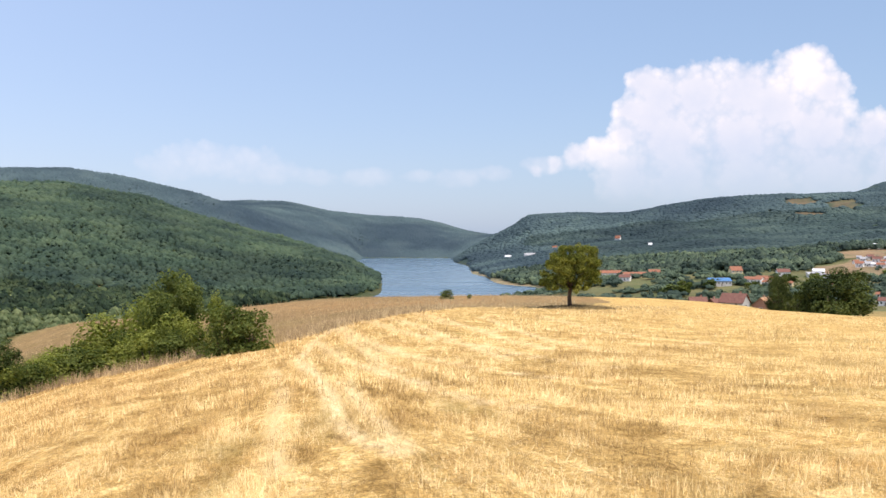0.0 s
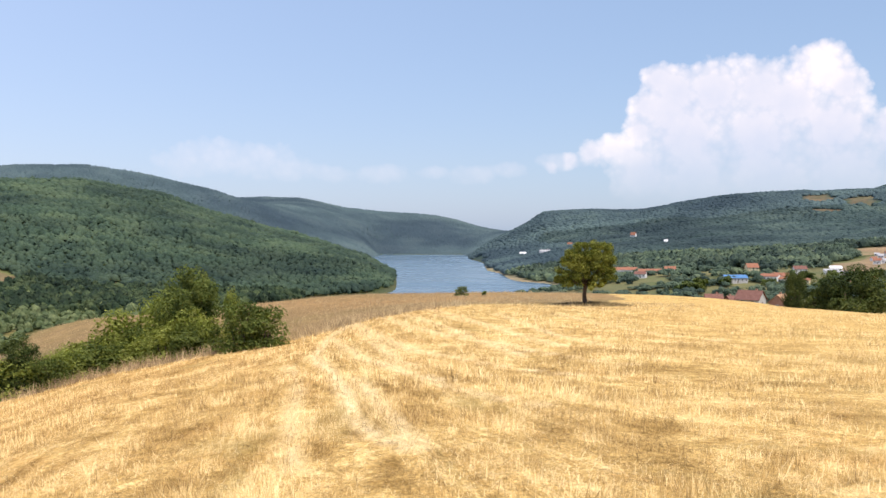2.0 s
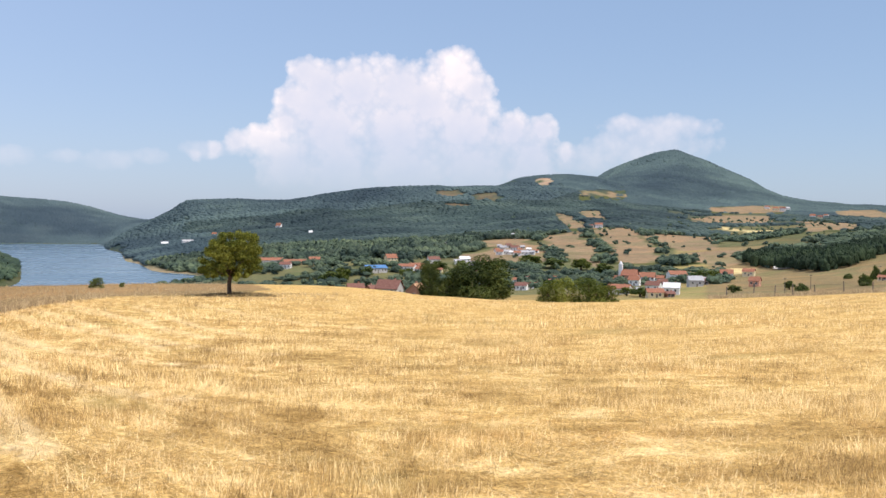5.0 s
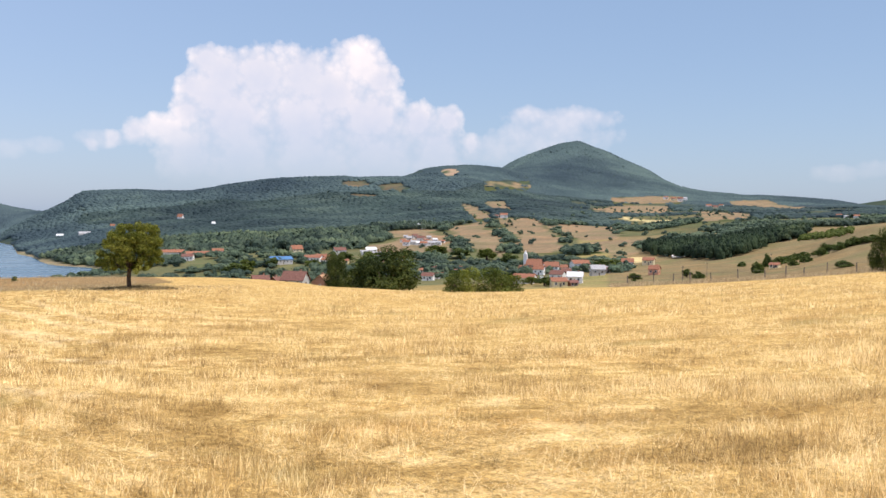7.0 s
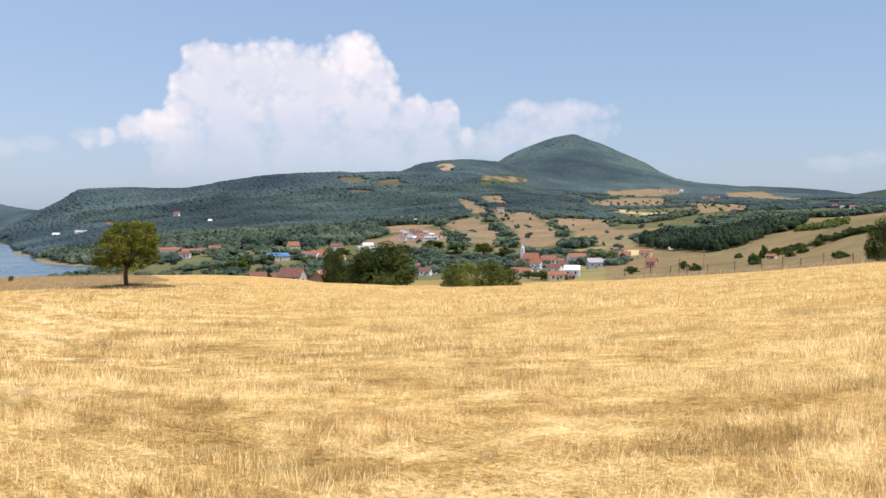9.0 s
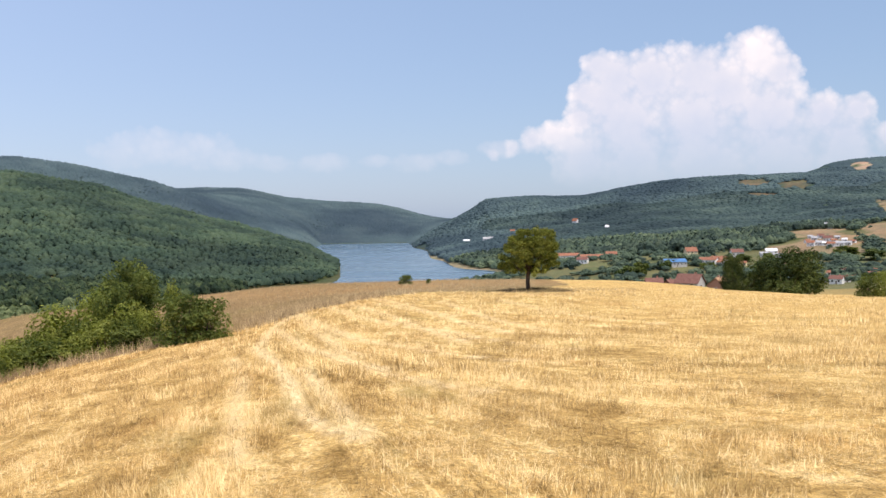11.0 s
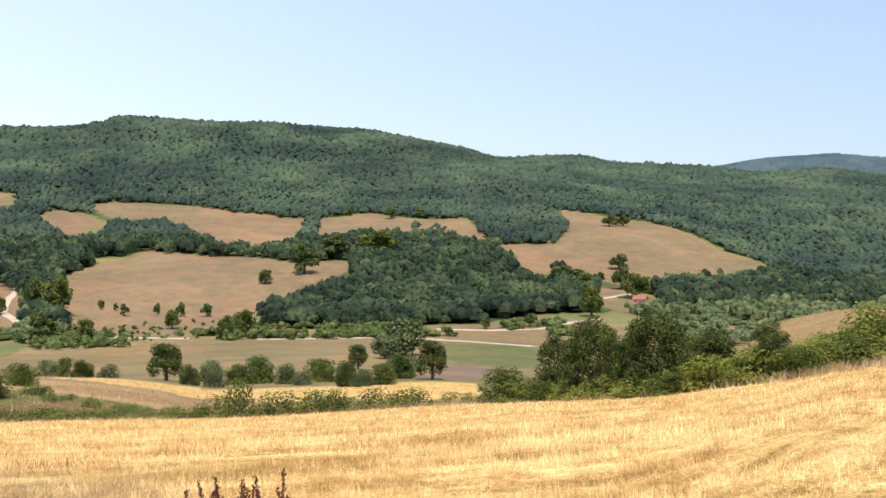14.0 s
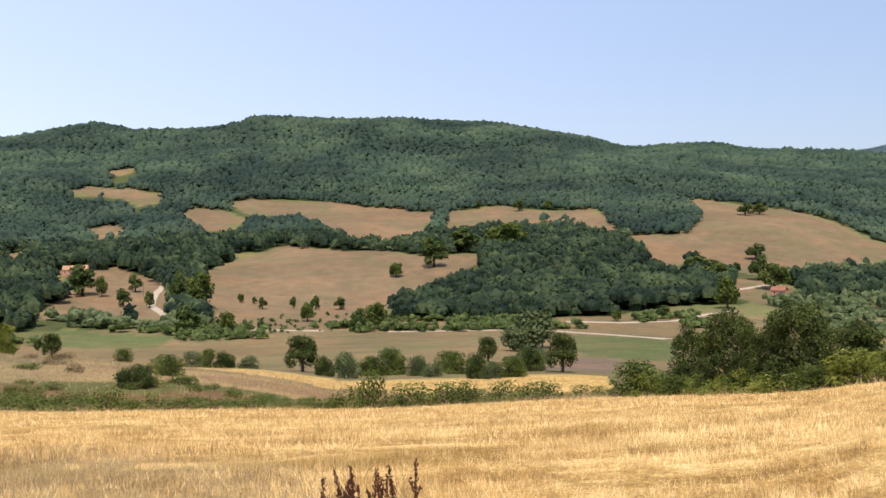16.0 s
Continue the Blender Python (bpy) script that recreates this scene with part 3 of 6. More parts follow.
WHEELINGS.append([(-4.4, 39.8), (-2.3, 27.1), (-1.0, 19.7), (-0.0, 16.7)])
WHEELINGS.append([(-3.4, 42.6), (-1.5, 30.5), (-0.4, 24.5), (0.7, 22.2)])
WHEELINGS.append([(-1.1, 41.2), (0.3, 33.0), (1.6, 28.2)])
WHEELINGS.append([(-4.0, 29.7), (-1.9, 18.4), (-0.8, 14.2), (-0.2, 12.7)])
WHEELINGS.append([(-5.1, 43.5), (-2.6, 27.1), (-1.6, 20.4), (-1.0, 16.2), (-0.6, 15.0)])
WHEELINGS.append([(-3.9, 50.9), (-1.9, 39.5), (-0.5, 29.5), (0.4, 22.7), (1.2, 17.7)])
WHEELINGS.append([(-2.3, 51.9), (-0.4, 41.2), (1.0, 29.5), (1.7, 23.9), (2.3, 19.9)])
WHEELINGS.append([(1.7, 40.7), (2.2, 31.4), (2.6, 24.9), (3.2, 21.3)])
WHEELINGS.append([(-0.0, 16.7), (0.7, 15.0), (1.5, 13.9), (2.2, 13.3)])
WHEELINGS.append([(0.7, 22.2), (1.5, 18.9), (2.4, 16.8), (3.1, 15.7)])
WHEELINGS.append([(-0.8, 14.2), (-0.2, 12.0), (0.4, 10.7), (1.0, 9.9)])
WHEELINGS.append([(4.2, 40.3), (4.9, 32.1), (5.5, 25.9), (6.8, 24.0)])

CORN = [(-4.1, 41.6), (0.5, 53.7), (4.9, 56), (9.5, 59), (13, 74), (17, 110), (90, 110), (110, 40), (60, -30), (-20, -40), (-66, -8), (-64, 11), (-47, 34.5), (-33, 43),
        (-25.5, 37), (-14.4, 32), (-8, 31), (-5.6, 33)]
# where the woods begin: bearing, distance
WOOD_EDGE = [(-60, 1300), (-52, 1250), (-45, 1150), (-36, 960), (-30, 960), (-24, 1010), (-17, 1010), (-10, 1050), (-6, 1120), (-4.5, 1250), (-3, 1500), (-1, 2000), (0.5, 2950), (2, 2950),
             (2.9, 1230), (6, 930), (12, 760), (20, 650), (26, 600), (34, 565), (42, 500), (50, 470), (66, 490), (80, 500), (95, 500)]


def inside(poly, x, y):
    hit = np.zeros(x.shape, bool)
    for (ax, ay), (bx, by) in zip(poly, poly[1:] + poly[:1]):
        if ay != by:
            hit ^= ((ay > y) != (by > y)) & (x < (bx - ax) * (y - ay) / (by - ay) + ax)
    return hit


def in_any(polys, x, y):
    hit = np.zeros(x.shape, bool)
    for p in polys:
        hit |= inside(p, x, y)
    return hit


def bearing(x, y):
    return np.degrees(np.arctan2(-x, y))


def open_land(x, y):
    """True where meadows, crops and bare patches lie among the woods."""
    wob = 5 * lattice(x / 23, y / 23, 21)
    return in_any(MEADOW + HEATH + PALE + SCAR + CROP + PLOUGH, x + wob, y - wob)


def wooded(x, y, z, shade=False):
    r, az = np.hypot(x, y), bearing(x, y)
    a, e = np.array(WOOD_EDGE, float).T
    w = (r > np.interp(az, a, e) + 25 * lattice(x / 60, y / 60, 31)) & (z > -58.6)
    patch = (az < -25) & (r < np.where(az > -33.5, 1500, 2700))
    scrub = lattice(x / 150, y / 90, 41) + 0.6 * lattice(x / 45, y / 45, 42)
    w &= ~patch | (scrub > -0.15)
    w &= ~((az > 57) & (r < 900)) | (scrub > -0.5)
    clear = open_land(x, y)
    if shade:
        return w & ~clear
    for s in (0.35, 0.7, 1.0):
        k = 1 + s * np.maximum(56, 0.05 * r) / np.maximum(r, 1)
        clear |= in_any(MEADOW, x * k, y * k) & (lattice(x / 9, y / 9, 43) < 0.72)
    return (w & ~clear) | in_any(COPSE, x, y)


def weed_reach(x, y):
    """How far the weedy, unmown corner beside the viewpoint reaches."""
    return 4.3 + 0.25 * np.clip(bearing(x, y) - 46, 0, 50) + 1.8 * lattice(x / 1.9, y / 1.9, 55) + 0.7 * lattice(x / 0.6, y / 0.6, 56)


def cover_of(x, y, z):
    """Base colour of the ground, with distance haze painted in under the far woods, and how far it is cut straw (last
    column).
    """
    r, az = np.hypot(x, y), bearing(x, y)
    col = np.empty((len(x), 4))
    col[:] = (0.30, 0.22, 0.10, 0)
    wx, wy = x + 0.012 * r * lattice(x / (0.02 * r + 2), y / 40, 51), y + 0.012 * r * lattice(x / 40, y / (0.02 * r + 2), 52)
    col[(r > 150) & (az < 0)] = (0.26, 0.21, 0.095, 0)
    col[(r > 150) & (az < -36)] = (0.215, 0.165, 0.088, 0)
    col[(r > 540) & (az > -34) & (az < 0)] = (0.135, 0.135, 0.068, 0)
    col[(r > 95) & (az > 10)] = (0.20, 0.15, 0.08, 0)
    col[(r > 480) & (az > 10)] = (0.17, 0.16, 0.07, 0)
    col[(r > 1250) & (az < -25)] = (0.13, 0.125, 0.065, 0)
    col[(r > 1800) & (az < -7)] = (0.07, 0.085, 0.06, 0)
    col[(r > 880) & (az > -8) & (az < 0)] = (0.085, 0.09, 0.05, 0)
    col[(z < -56.5) & (r > 700)] = (0.075, 0.08, 0.045, 0)
    col[(z < -57.6) & (az < 0) & (r > 1000) & (r < 2000)] = (0.24, 0.20, 0.13, 0)
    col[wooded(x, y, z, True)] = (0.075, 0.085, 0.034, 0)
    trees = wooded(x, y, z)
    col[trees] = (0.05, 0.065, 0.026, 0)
    # far woods: haze blue put into the ground colour, matching the hazed canopies
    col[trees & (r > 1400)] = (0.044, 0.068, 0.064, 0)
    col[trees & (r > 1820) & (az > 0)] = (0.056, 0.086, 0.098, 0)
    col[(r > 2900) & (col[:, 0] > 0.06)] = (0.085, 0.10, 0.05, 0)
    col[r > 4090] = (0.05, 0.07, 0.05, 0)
    col[in_any(MEADOW, wx, wy)] = (0.205, 0.142, 0.085, 0)
    far = in_any(MEADOW, wx, wy) & (az < 0)
    col[far] = (0.245, 0.178, 0.113, 0)
    col[in_any(HEATH, wx, wy)] = (0.135, 0.108, 0.072, 0)
    col[in_any(PALE, wx, wy)] = (0.52, 0.42, 0.22, 0)
    col[in_any(SCAR, wx, wy) & (lattice(x / 30, y / 45, 70) > -0.45)] = (0.36, 0.25, 0.185, 0)
    col[in_any(CROP, wx, wy)] = (0.125, 0.128, 0.056, 0)
    col[in_any(PLOUGH, wx, wy)] = (0.20, 0.14, 0.10, 0)
    col[in_any(HAY, wx, wy)] = (0.58, 0.42, 0.18, 0.85)
    knoll = (r < 135) & (az > -15 + 3 * lattice(x / 4, y / 4, 68)) & (az < 28)
    col[knoll] = (0.27, 0.178, 0.085, 0)
    corn = inside(CORN, x + 0.8 * lattice(x / 3, y / 3, 53), y + 0.8 * lattice(x / 3, y / 3, 54))
    col[corn] = (0.6, 0.43, 0.18, 1)
    weedy = corn & (r < weed_reach(x, y) - 0.5)
    col[weedy & (az > 42 + 5 * lattice(x / 0.8, y / 0.8, 67))] = (0.25, 0.17, 0.09, 0.1)
    bank = (r > 60) & (r < 122 + 10 * lattice(x / 12, y / 12, 57)) & (az > 44) & (az < 78)
    col[bank] = (0.155, 0.098, 0.05, 0)
    col[bank & (r > 88 + 3 * lattice(x / 6, y / 6, 69))] = (0.27, 0.195, 0.10, 0)
    col[bank & (r > 95) & (lattice(x / 9, y / 9, 66) > 0.2)] = (0.22, 0.15, 0.085, 0)
    col[bank & (r < 90) & (lattice(x / 5, y / 5, 58) + 0.5 * lattice(x / 1.7, y / 1.7, 59) > 0.15)] = (0.10, 0.105, 0.04, 0)
    col[in_any(HAY, wx, wy)] = (0.58, 0.42, 0.18, 0.85)
    return col


# ---------------------------------------------------------------- ground, one sheet from the feet to the skyline
AZ = np.concatenate([np.arange(-180, -57, 6.0), np.arange(-57, 85, 0.3), np.arange(85, 180, 6.0)])
RINGS = np.concatenate([np.geomspace(1.2, 60, 100), np.geomspace(61.5, 400, 66)[1:], np.linspace(407, 1850, 165), np.linspace(1868, 4760, 80)])


def wheeled(x, y):
    """How far the straw is pressed flat by wheels."""
    w = np.zeros(len(x))
    for k, p in enumerate(WHEELINGS):
        for (ax, ay), (bx, by) in zip(p, p[1:]):
            t = np.clip(((x - ax) * (bx - ax) + (y - ay) * (by - ay)) / ((bx - ax) ** 2 + (by - ay) ** 2), 0, 1)
            d = np.hypot(x - ax - t * (bx - ax), y - ay - t * (by - ay))
            w = np.maximum(w, (1, 0.6, 0.85)[min(k, 2)] * np.clip(1.2 - d / ((0.11, 0.13)[k > 2] + 0.0034 * np.hypot(x, y)), 0, 1))
    return w * np.clip(1.4 - np.hypot(x, y) / 40, 0.6, 1.0)


TRACK_Y = [0, 4, 7.7, 8.2, 9.2, 11.7, 14.4, 20.3, 30.2, 39.8, 70]
TRACK_X = [0.9, 0.4, -0.4, -0.7, -1.0, -1.4, -1.9, -3.1, -4.1, -4.4, -7]


def mowing(x, y, east=None):
    """Places along and across the mowing lines. West of the wheel track they follow the hedge; east of it they sweep
    round from the track's head and run across in front of the viewpoint."""
    r, az = np.hypot(x, y), bearing(x, y)
    off = x - np.interp(y, TRACK_Y, TRACK_X)
    turn = np.where(az > 25, 25 + 18 * np.tanh((az - 25) / 18), az)
    west_v, west_u = 100 + 1.6 * r * np.sin(np.radians(turn)), -y
    a, b = 14 * np.maximum(off, 0.02), np.maximum(y + 4, 0.5)
    east_v, east_u = a * b / (a + b) + 0.06 * x, x - y
    east = off > 0 if east is None else east
    return np.where(east, east_u, west_u), np.where(east, east_v, west_v)


def build_ground():
    a, rr = np.meshgrid(np.radians(AZ), RINGS)
    x, y = (-rr * np.sin(a)).ravel(), (rr * np.cos(a)).ravel()
    z = ground_z(x, y)
    n, m = len(AZ), len(RINGS)
    i, j = np.meshgrid(np.arange(m - 1), np.arange(n), indexing="ij")
    k = (j + 1) % n
    quads = np.stack([i * n + j, (i + 1) * n + j, (i + 1) * n + k, i * n + k], -1).reshape(-1, 4)[:, ::-1]
    me = bpy.data.meshes.new("ground")
    me.from_pydata(np.stack([x, y, z], 1).tolist() + [(0, 0, 0)], [], quads.tolist() + [(m * n, (q + 1) % n, q) for q in range(n)])
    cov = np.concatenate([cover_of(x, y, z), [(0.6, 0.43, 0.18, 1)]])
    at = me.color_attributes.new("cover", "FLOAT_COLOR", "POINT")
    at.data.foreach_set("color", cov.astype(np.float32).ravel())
    wheel = np.append(wheeled(x, y), 0)
    at = me.color_attributes.new("wheeling", "FLOAT_COLOR", "POINT")
    at.data.foreach_set("color", np.repeat(wheel, 4).astype(np.float32))
    idx = np.empty(len(me.loops), np.int32)
    me.loops.foreach_get("vertex_index", idx)
    lx, ly = np.append(x, 0)[idx], np.append(y, 0)[idx]
    first = np.empty(len(me.polygons), np.int32)
    me.polygons.foreach_get("loop_start", first)
    many = np.diff(np.append(first, len(idx)))
    mx, my = np.add.reduceat(lx, first) / many, np.add.reduceat(ly, first) / many
    u, v = mowing(lx, ly, np.repeat(mx > np.interp(my, TRACK_Y, TRACK_X), many))
    me.uv_layers.new(name="mowing").data.foreach_set("uv", np.stack([u, v], 1).astype(np.float32).ravel())
    me.polygons.foreach_set("use_smooth", np.ones(len(me.polygons), bool))
    me.materials.append(LAND)
    return tagged(new("ground", me), "dry rolling farmland with a mown straw field and hills", "ground", kind="structure")


build_ground()


def link_mesh(name, verts, faces, mat, parent=None, smooth=False):
    me = bpy.data.meshes.new(name)
    me.from_pydata(verts if isinstance(verts, list) else verts.tolist(), [], faces if isinstance(faces, list) else faces.tolist())
    if smooth:
        me.polygons.foreach_set("use_smooth", np.ones(len(me.polygons), bool))
    me.materials.append(mat)
    ob = new(name, me)
    ob.parent = parent
    return ob


def z_at(x, y):
    return float(ground_z(np.array([float(x)]), np.array([float(y)]))[0])


link_mesh("lake_water", [(-700, 500, -60), (900, 500, -60), (900, 1700, -60), (500, 3300, -60), (-700, 3300, -60)], [(0, 1, 2, 3, 4)], WATER)
tagged(bpy.data.objects["lake_water"], "calm blue lake between wooded hills", "lake", kind="structure")


def dirt_track(width, pts):
    """A pale track laid 25 cm over the ground sheet, with sunken edges."""
    p = [Vector(q) for q in pts]
    line = []
    for k in range(len(p) - 1):
        steps = max(2, int((p[k + 1] - p[k]).length / 6))
        line += [p[k].lerp(p[k + 1], s / steps) for s in range(steps)]
    line.append(p[-1])
    verts, faces = [], []
    for k, q in enumerate(line):
        d = (line[min(k + 1, len(line) - 1)] - line[max(k - 1, 0)]).normalized()
        side = Vector((-d.y, d.x))
        jig = 0.25 * math.sin(k * 1.7) + 0.2 * math.sin(k * 0.6)
        for s, h in ((-1, -0.5), (-0.9, 0.25), (0.9, 0.25), (1, -0.5)):
            e = q + side * s * (width / 2 + jig)
            verts.append((e.x, e.y, z_at(e.x, e.y) + h))
        if k:
            o = 4 * k
            faces += [(o - 4 + i, o - 3 + i, o + 1 + i, o + i) for i in range(3)]
    return tagged(link_mesh("dirt_road", verts, faces, TRACK), "pale dusty dirt road across the valley", "road", kind="structure")


for width, pts in TRACKS:
    dirt_track(width, pts)
# ---------------------------------------------------------------- clouds: a far backdrop behind the hills
# puffs: bearing, height in degrees, radius in degrees
PUFFS = [(-11.9, 9.2, 1.2), (-12.9, 8.4, 1.9), (-15.0, 8.2, 2.4), (-17.6, 8.4, 2.2), (-20.9, 9.3, 1.9), (-22.0, 8.4, 1.5), (-11.1, 7.6, 1.1), (-10.8, 6.2, 1.2), (-13.5, 5.8, 2.6),
         (-17.5, 5.6, 3.0), (-21.5, 6.0, 2.6), (-24.4, 5.8, 1.5), (-26.2, 6.0, 1.1), (-25.6, 4.4, 1.8), (-8.0, 5.0, 1.0), (-6.7, 4.5, 0.7), (-5.6, 4.2, 0.55), (-9.2, 5.2, 1.1), (-27.6, 4.6, 0.9), (-10.0, 4.9, 1.2), (-19.3, 7.6, 2.3), (-12.5, 7.0, 2.2),
         (-11.0, 3.6, 2.2), (-14.0, 3.2, 2.8), (-18.0, 3.2, 3.2), (-22.0, 3.2, 3.2), (-25.5, 3.0, 2.4)]
WISPS = [(-28.4, 4.2, 1.2), (-31.2, 6.3, 0.7), (-33.0, 6.0, 1.0), (-34.6, 6.1, 0.8), (-32.4, 5.0, 1.6), (-1.0, 3.7, 0.7), (1.5, 3.8, 0.5), (4.5, 3.8, 0.7), (7.5, 3.7, 0.6), (12.0, 4.4, 1.2),
         (14.0, 4.6, 1.3), (15.8, 4.2, 1.0), (10.0, 4.0, 0.9), (-48.5, 2.8, 0.6), (-50.5, 3.0, 0.6), (-3.0, 4.0, 0.6), (-6.2, 4.5, 0.7)]


def cloud_material():
    m, ns, ls, b = material("cloud")
    at = ns.new("ShaderNodeVertexColor")
    at.layer_name = "vapour"
    sep = ns.new("ShaderNodeSeparateColor")
    ls.new(at.outputs["Color"], sep.inputs[0])
    def billow(scale):
        tc, v = ns.new("ShaderNodeTexCoord"), ns.new("ShaderNodeTexVoronoi")
        v.feature = "SMOOTH_F1"
        v.inputs["Scale"].default_value, v.inputs["Smoothness"].default_value = scale, 0.35
        v.inputs["Randomness"].default_value = 1.0
        warp = ns.new("ShaderNodeVectorMath")
        warp.operation = "ADD"
        nz = ns.new("ShaderNodeTexNoise")
        nz.inputs["Scale"].default_value = scale * 1.5
        ls.new(tc.outputs["UV"], nz.inputs["Vector"])
        sc = ns.new("ShaderNodeVectorMath")
        sc.operation = "SCALE"
        sc.inputs["Scale"].default_value = 0.5 / scale
        ls.new(nz.outputs["Color"], sc.inputs[0])
        ls.new(tc.outputs["UV"], warp.inputs[0])
        ls.new(sc.outputs[0], warp.inputs[1])
        ls.new(warp.outputs[0], v.inputs["Vector"])
        return maths(ns, ls, "SUBTRACT", 0.45, v.outputs["Distance"])
    n = maths(ns, ls, "ADD", maths(ns, ls, "MULTIPLY", billow(0.75), 0.42), maths(ns, ls, "ADD", maths(ns, ls, "MULTIPLY", billow(1.9), 0.28), maths(ns, ls, "MULTIPLY", billow(4.5), 0.09)))
    d = maths(ns, ls, "ADD", sep.outputs[0], n)
    dens = ramp_of(ns, ls, d, (0.30, (0, 0, 0)), (0.55, (0.5, 0.5, 0.5)), (0.95, (1, 1, 1)))
    alpha = maths(ns, ls, "MULTIPLY", dens, sep.outputs[1])
    tone = maths(ns, ls, "ADD", maths(ns, ls, "MULTIPLY", n, 0.34), sep.outputs[2])
    colour = ramp_of(ns, ls, tone, (0.1, (0.48, 0.54, 0.66)), (0.5, (0.60, 0.62, 0.69)), (0.95, (0.88, 0.82, 0.80)))
    em, tr, mx = ns.new("ShaderNodeEmission"), ns.new("ShaderNodeBsdfTransparent"), ns.new("ShaderNodeMixShader")
    ls.new(colour, em.inputs["Color"])
    em.inputs["Strength"].default_value = 1.0
    ls.new(alpha, mx.inputs[0])
    ls.new(tr.outputs[0], mx.inputs[1])
    ls.new(em.outputs[0], mx.inputs[2])
    ls.new(mx.outputs[0], ns["Material Output"].inputs["Surface"])
    return m


def build_clouds():
    az, el = np.arange(-56, 24, 0.25), np.arange(0.0, 14, 0.25)
    a, e = np.meshgrid(az, el)
    field, light = np.zeros_like(a), np.zeros_like(a)
    soft = np.zeros_like(a)
    for (b, h, q) in PUFFS:
        d = np.hypot(a - b, e - h) / (0.80 * q)
        soft += np.exp(7 * (1.5 - d))
    field = np.clip(np.log(soft + 1e-9) / 7, 0, 1.5)
    light = 0.30 + 0.75 * np.exp(-np.clip(field - 0.5, 0, 2) / 0.28) * np.clip((e - 3.0) / 5, 0.25, 1)
    light += 0.40 * np.exp(-((a + 20.8) ** 2 + (e - 9.6) ** 2) / 2.6) + 0.40 * np.exp(-((a + 9.4) ** 2 + (e - 5.3) ** 2) / 3.0) + 0.25 * np.exp(-((a + 6.4) ** 2 + (e - 4.6) ** 2) / 1.5) + 0.3 * np.exp(-((a + 27.6) ** 2 + (e - 4.9) ** 2) / 1.0)
    wisp = np.zeros_like(a)
    for (b, h, q) in WISPS:
        wisp = np.maximum(wisp, np.clip(1.25 - np.hypot((a - b) * 0.36, e - h) / q, 0, 0.9))
    light = np.where(wisp > field, 0.55, light)
    strength = np.where(wisp > field, np.where(a < -27, 0.6, 0.42), 0.93) * np.clip((e - 1.8) / 4.8, 0, 1) ** 0.75
    field = np.maximum(field, wisp)
    ra, re = np.radians(a).ravel(), np.radians(e).ravel()
    r = 4850.0
    verts = np.stack([-r * np.sin(ra), r * np.cos(ra), 1.6 + r * np.tan(re)], 1)
    n, m = len(az), len(el)
    i, j = np.meshgrid(np.arange(m - 1), np.arange(n - 1), indexing="ij")
    q = np.stack([i * n + j, i * n + j + 1, (i + 1) * n + j + 1, (i + 1) * n + j], -1).reshape(-1, 4)
    ob = link_mesh("cloud_backdrop", verts, q, cloud_material(), smooth=True)
    at = ob.data.color_attributes.new("vapour", "FLOAT_COLOR", "POINT")
    at.data.foreach_set("color", np.stack([field.ravel(), strength.ravel(), light.ravel(), np.ones(n * m)], 1).astype(np.float32).ravel())
    idx = np.empty(len(ob.data.loops), np.int32)
    ob.data.loops.foreach_get("vertex_index", idx)
    ob.data.uv_layers.new(name="sky").data.foreach_set("uv", np.stack([a.ravel()[idx], e.ravel()[idx]], 1).astype(np.float32).ravel())
    return tagged(ob, "white cumulus clouds low over the hills", "clouds", kind="structure")


build_clouds()
# ---------------------------------------------------------------- woods: uncounted far trees, one object for each wood


def lump(rng, spike=0.0):
    """An uneven crown lobe about one unit across: a top and two rings of five."""
    v, f = [(0, 0, 1 + spike)], []
    for k, (z, q) in enumerate(((0.45, 0.82), (-0.45, 0.95))):
        for s in range(5):
            t = 2 * math.pi * (s + 0.5 * k) / 5
            v.append((q * math.cos(t), q * math.sin(t), z + 0.4 * spike * (1 - k)))
    for s in range(5):
        n = (s + 1) % 5
        f += [(0, 1 + s, 1 + n), (1 + s, 6 + s, 1 + n), (1 + n, 6 + s, 6 + n)]
    v = np.array(v) * (1 + rng.uniform(-0.22, 0.22, 11))[:, None]
    return v * 0.5, np.array(f)


def crown_shape(rng, lobes, sprays, spike=0.0, leaf=(0.12, 0.24)):
    """A tree crown one unit high: uneven lobes with leaf sprays standing out of them."""
    vs, fs, o = [], [], 0
    spots = []
    for k in range(lobes):
        v, f = lump(rng, spike)
        s = 0.85 if lobes == 1 else rng.uniform(0.5, 0.72)
        c = np.zeros(3) if lobes == 1 else np.array([rng.uniform(-0.28, 0.28), rng.uniform(-0.28, 0.28), rng.uniform(-0.2, 0.25)])
        vs.append(v * s + c)
        fs.append(f + o)
        o += len(v)
        spots.append((c, s * 0.5))
    for k in range(sprays):
        c, s = spots[k % lobes]
        d = rng.normal(size=3)
        d[2] = abs(d[2]) * 0.9 - 0.2
        d /= np.linalg.norm(d)
        p = c + d * s * rng.uniform(0.85, 1.2) * np.array([1, 1, 1 + spike * max(0, d[2])])
        n = d + rng.normal(scale=0.6, size=3)
        n /= np.linalg.norm(n)
        u = np.cross(n, rng.normal(size=3))
        u /= np.linalg.norm(u)
        w = np.cross(n, u)
        q = rng.uniform(*leaf)
        vs.append(np.array([p - u * q, p - w * q * 0.8 + n * q * 0.2, p + u * q, p + w * q * 0.8 + n * q * 0.2]))
        fs.append(np.array([[0, 1, 2], [0, 2, 3]]) + o)
        o += 4
    return np.concatenate(vs), np.concatenate(fs)


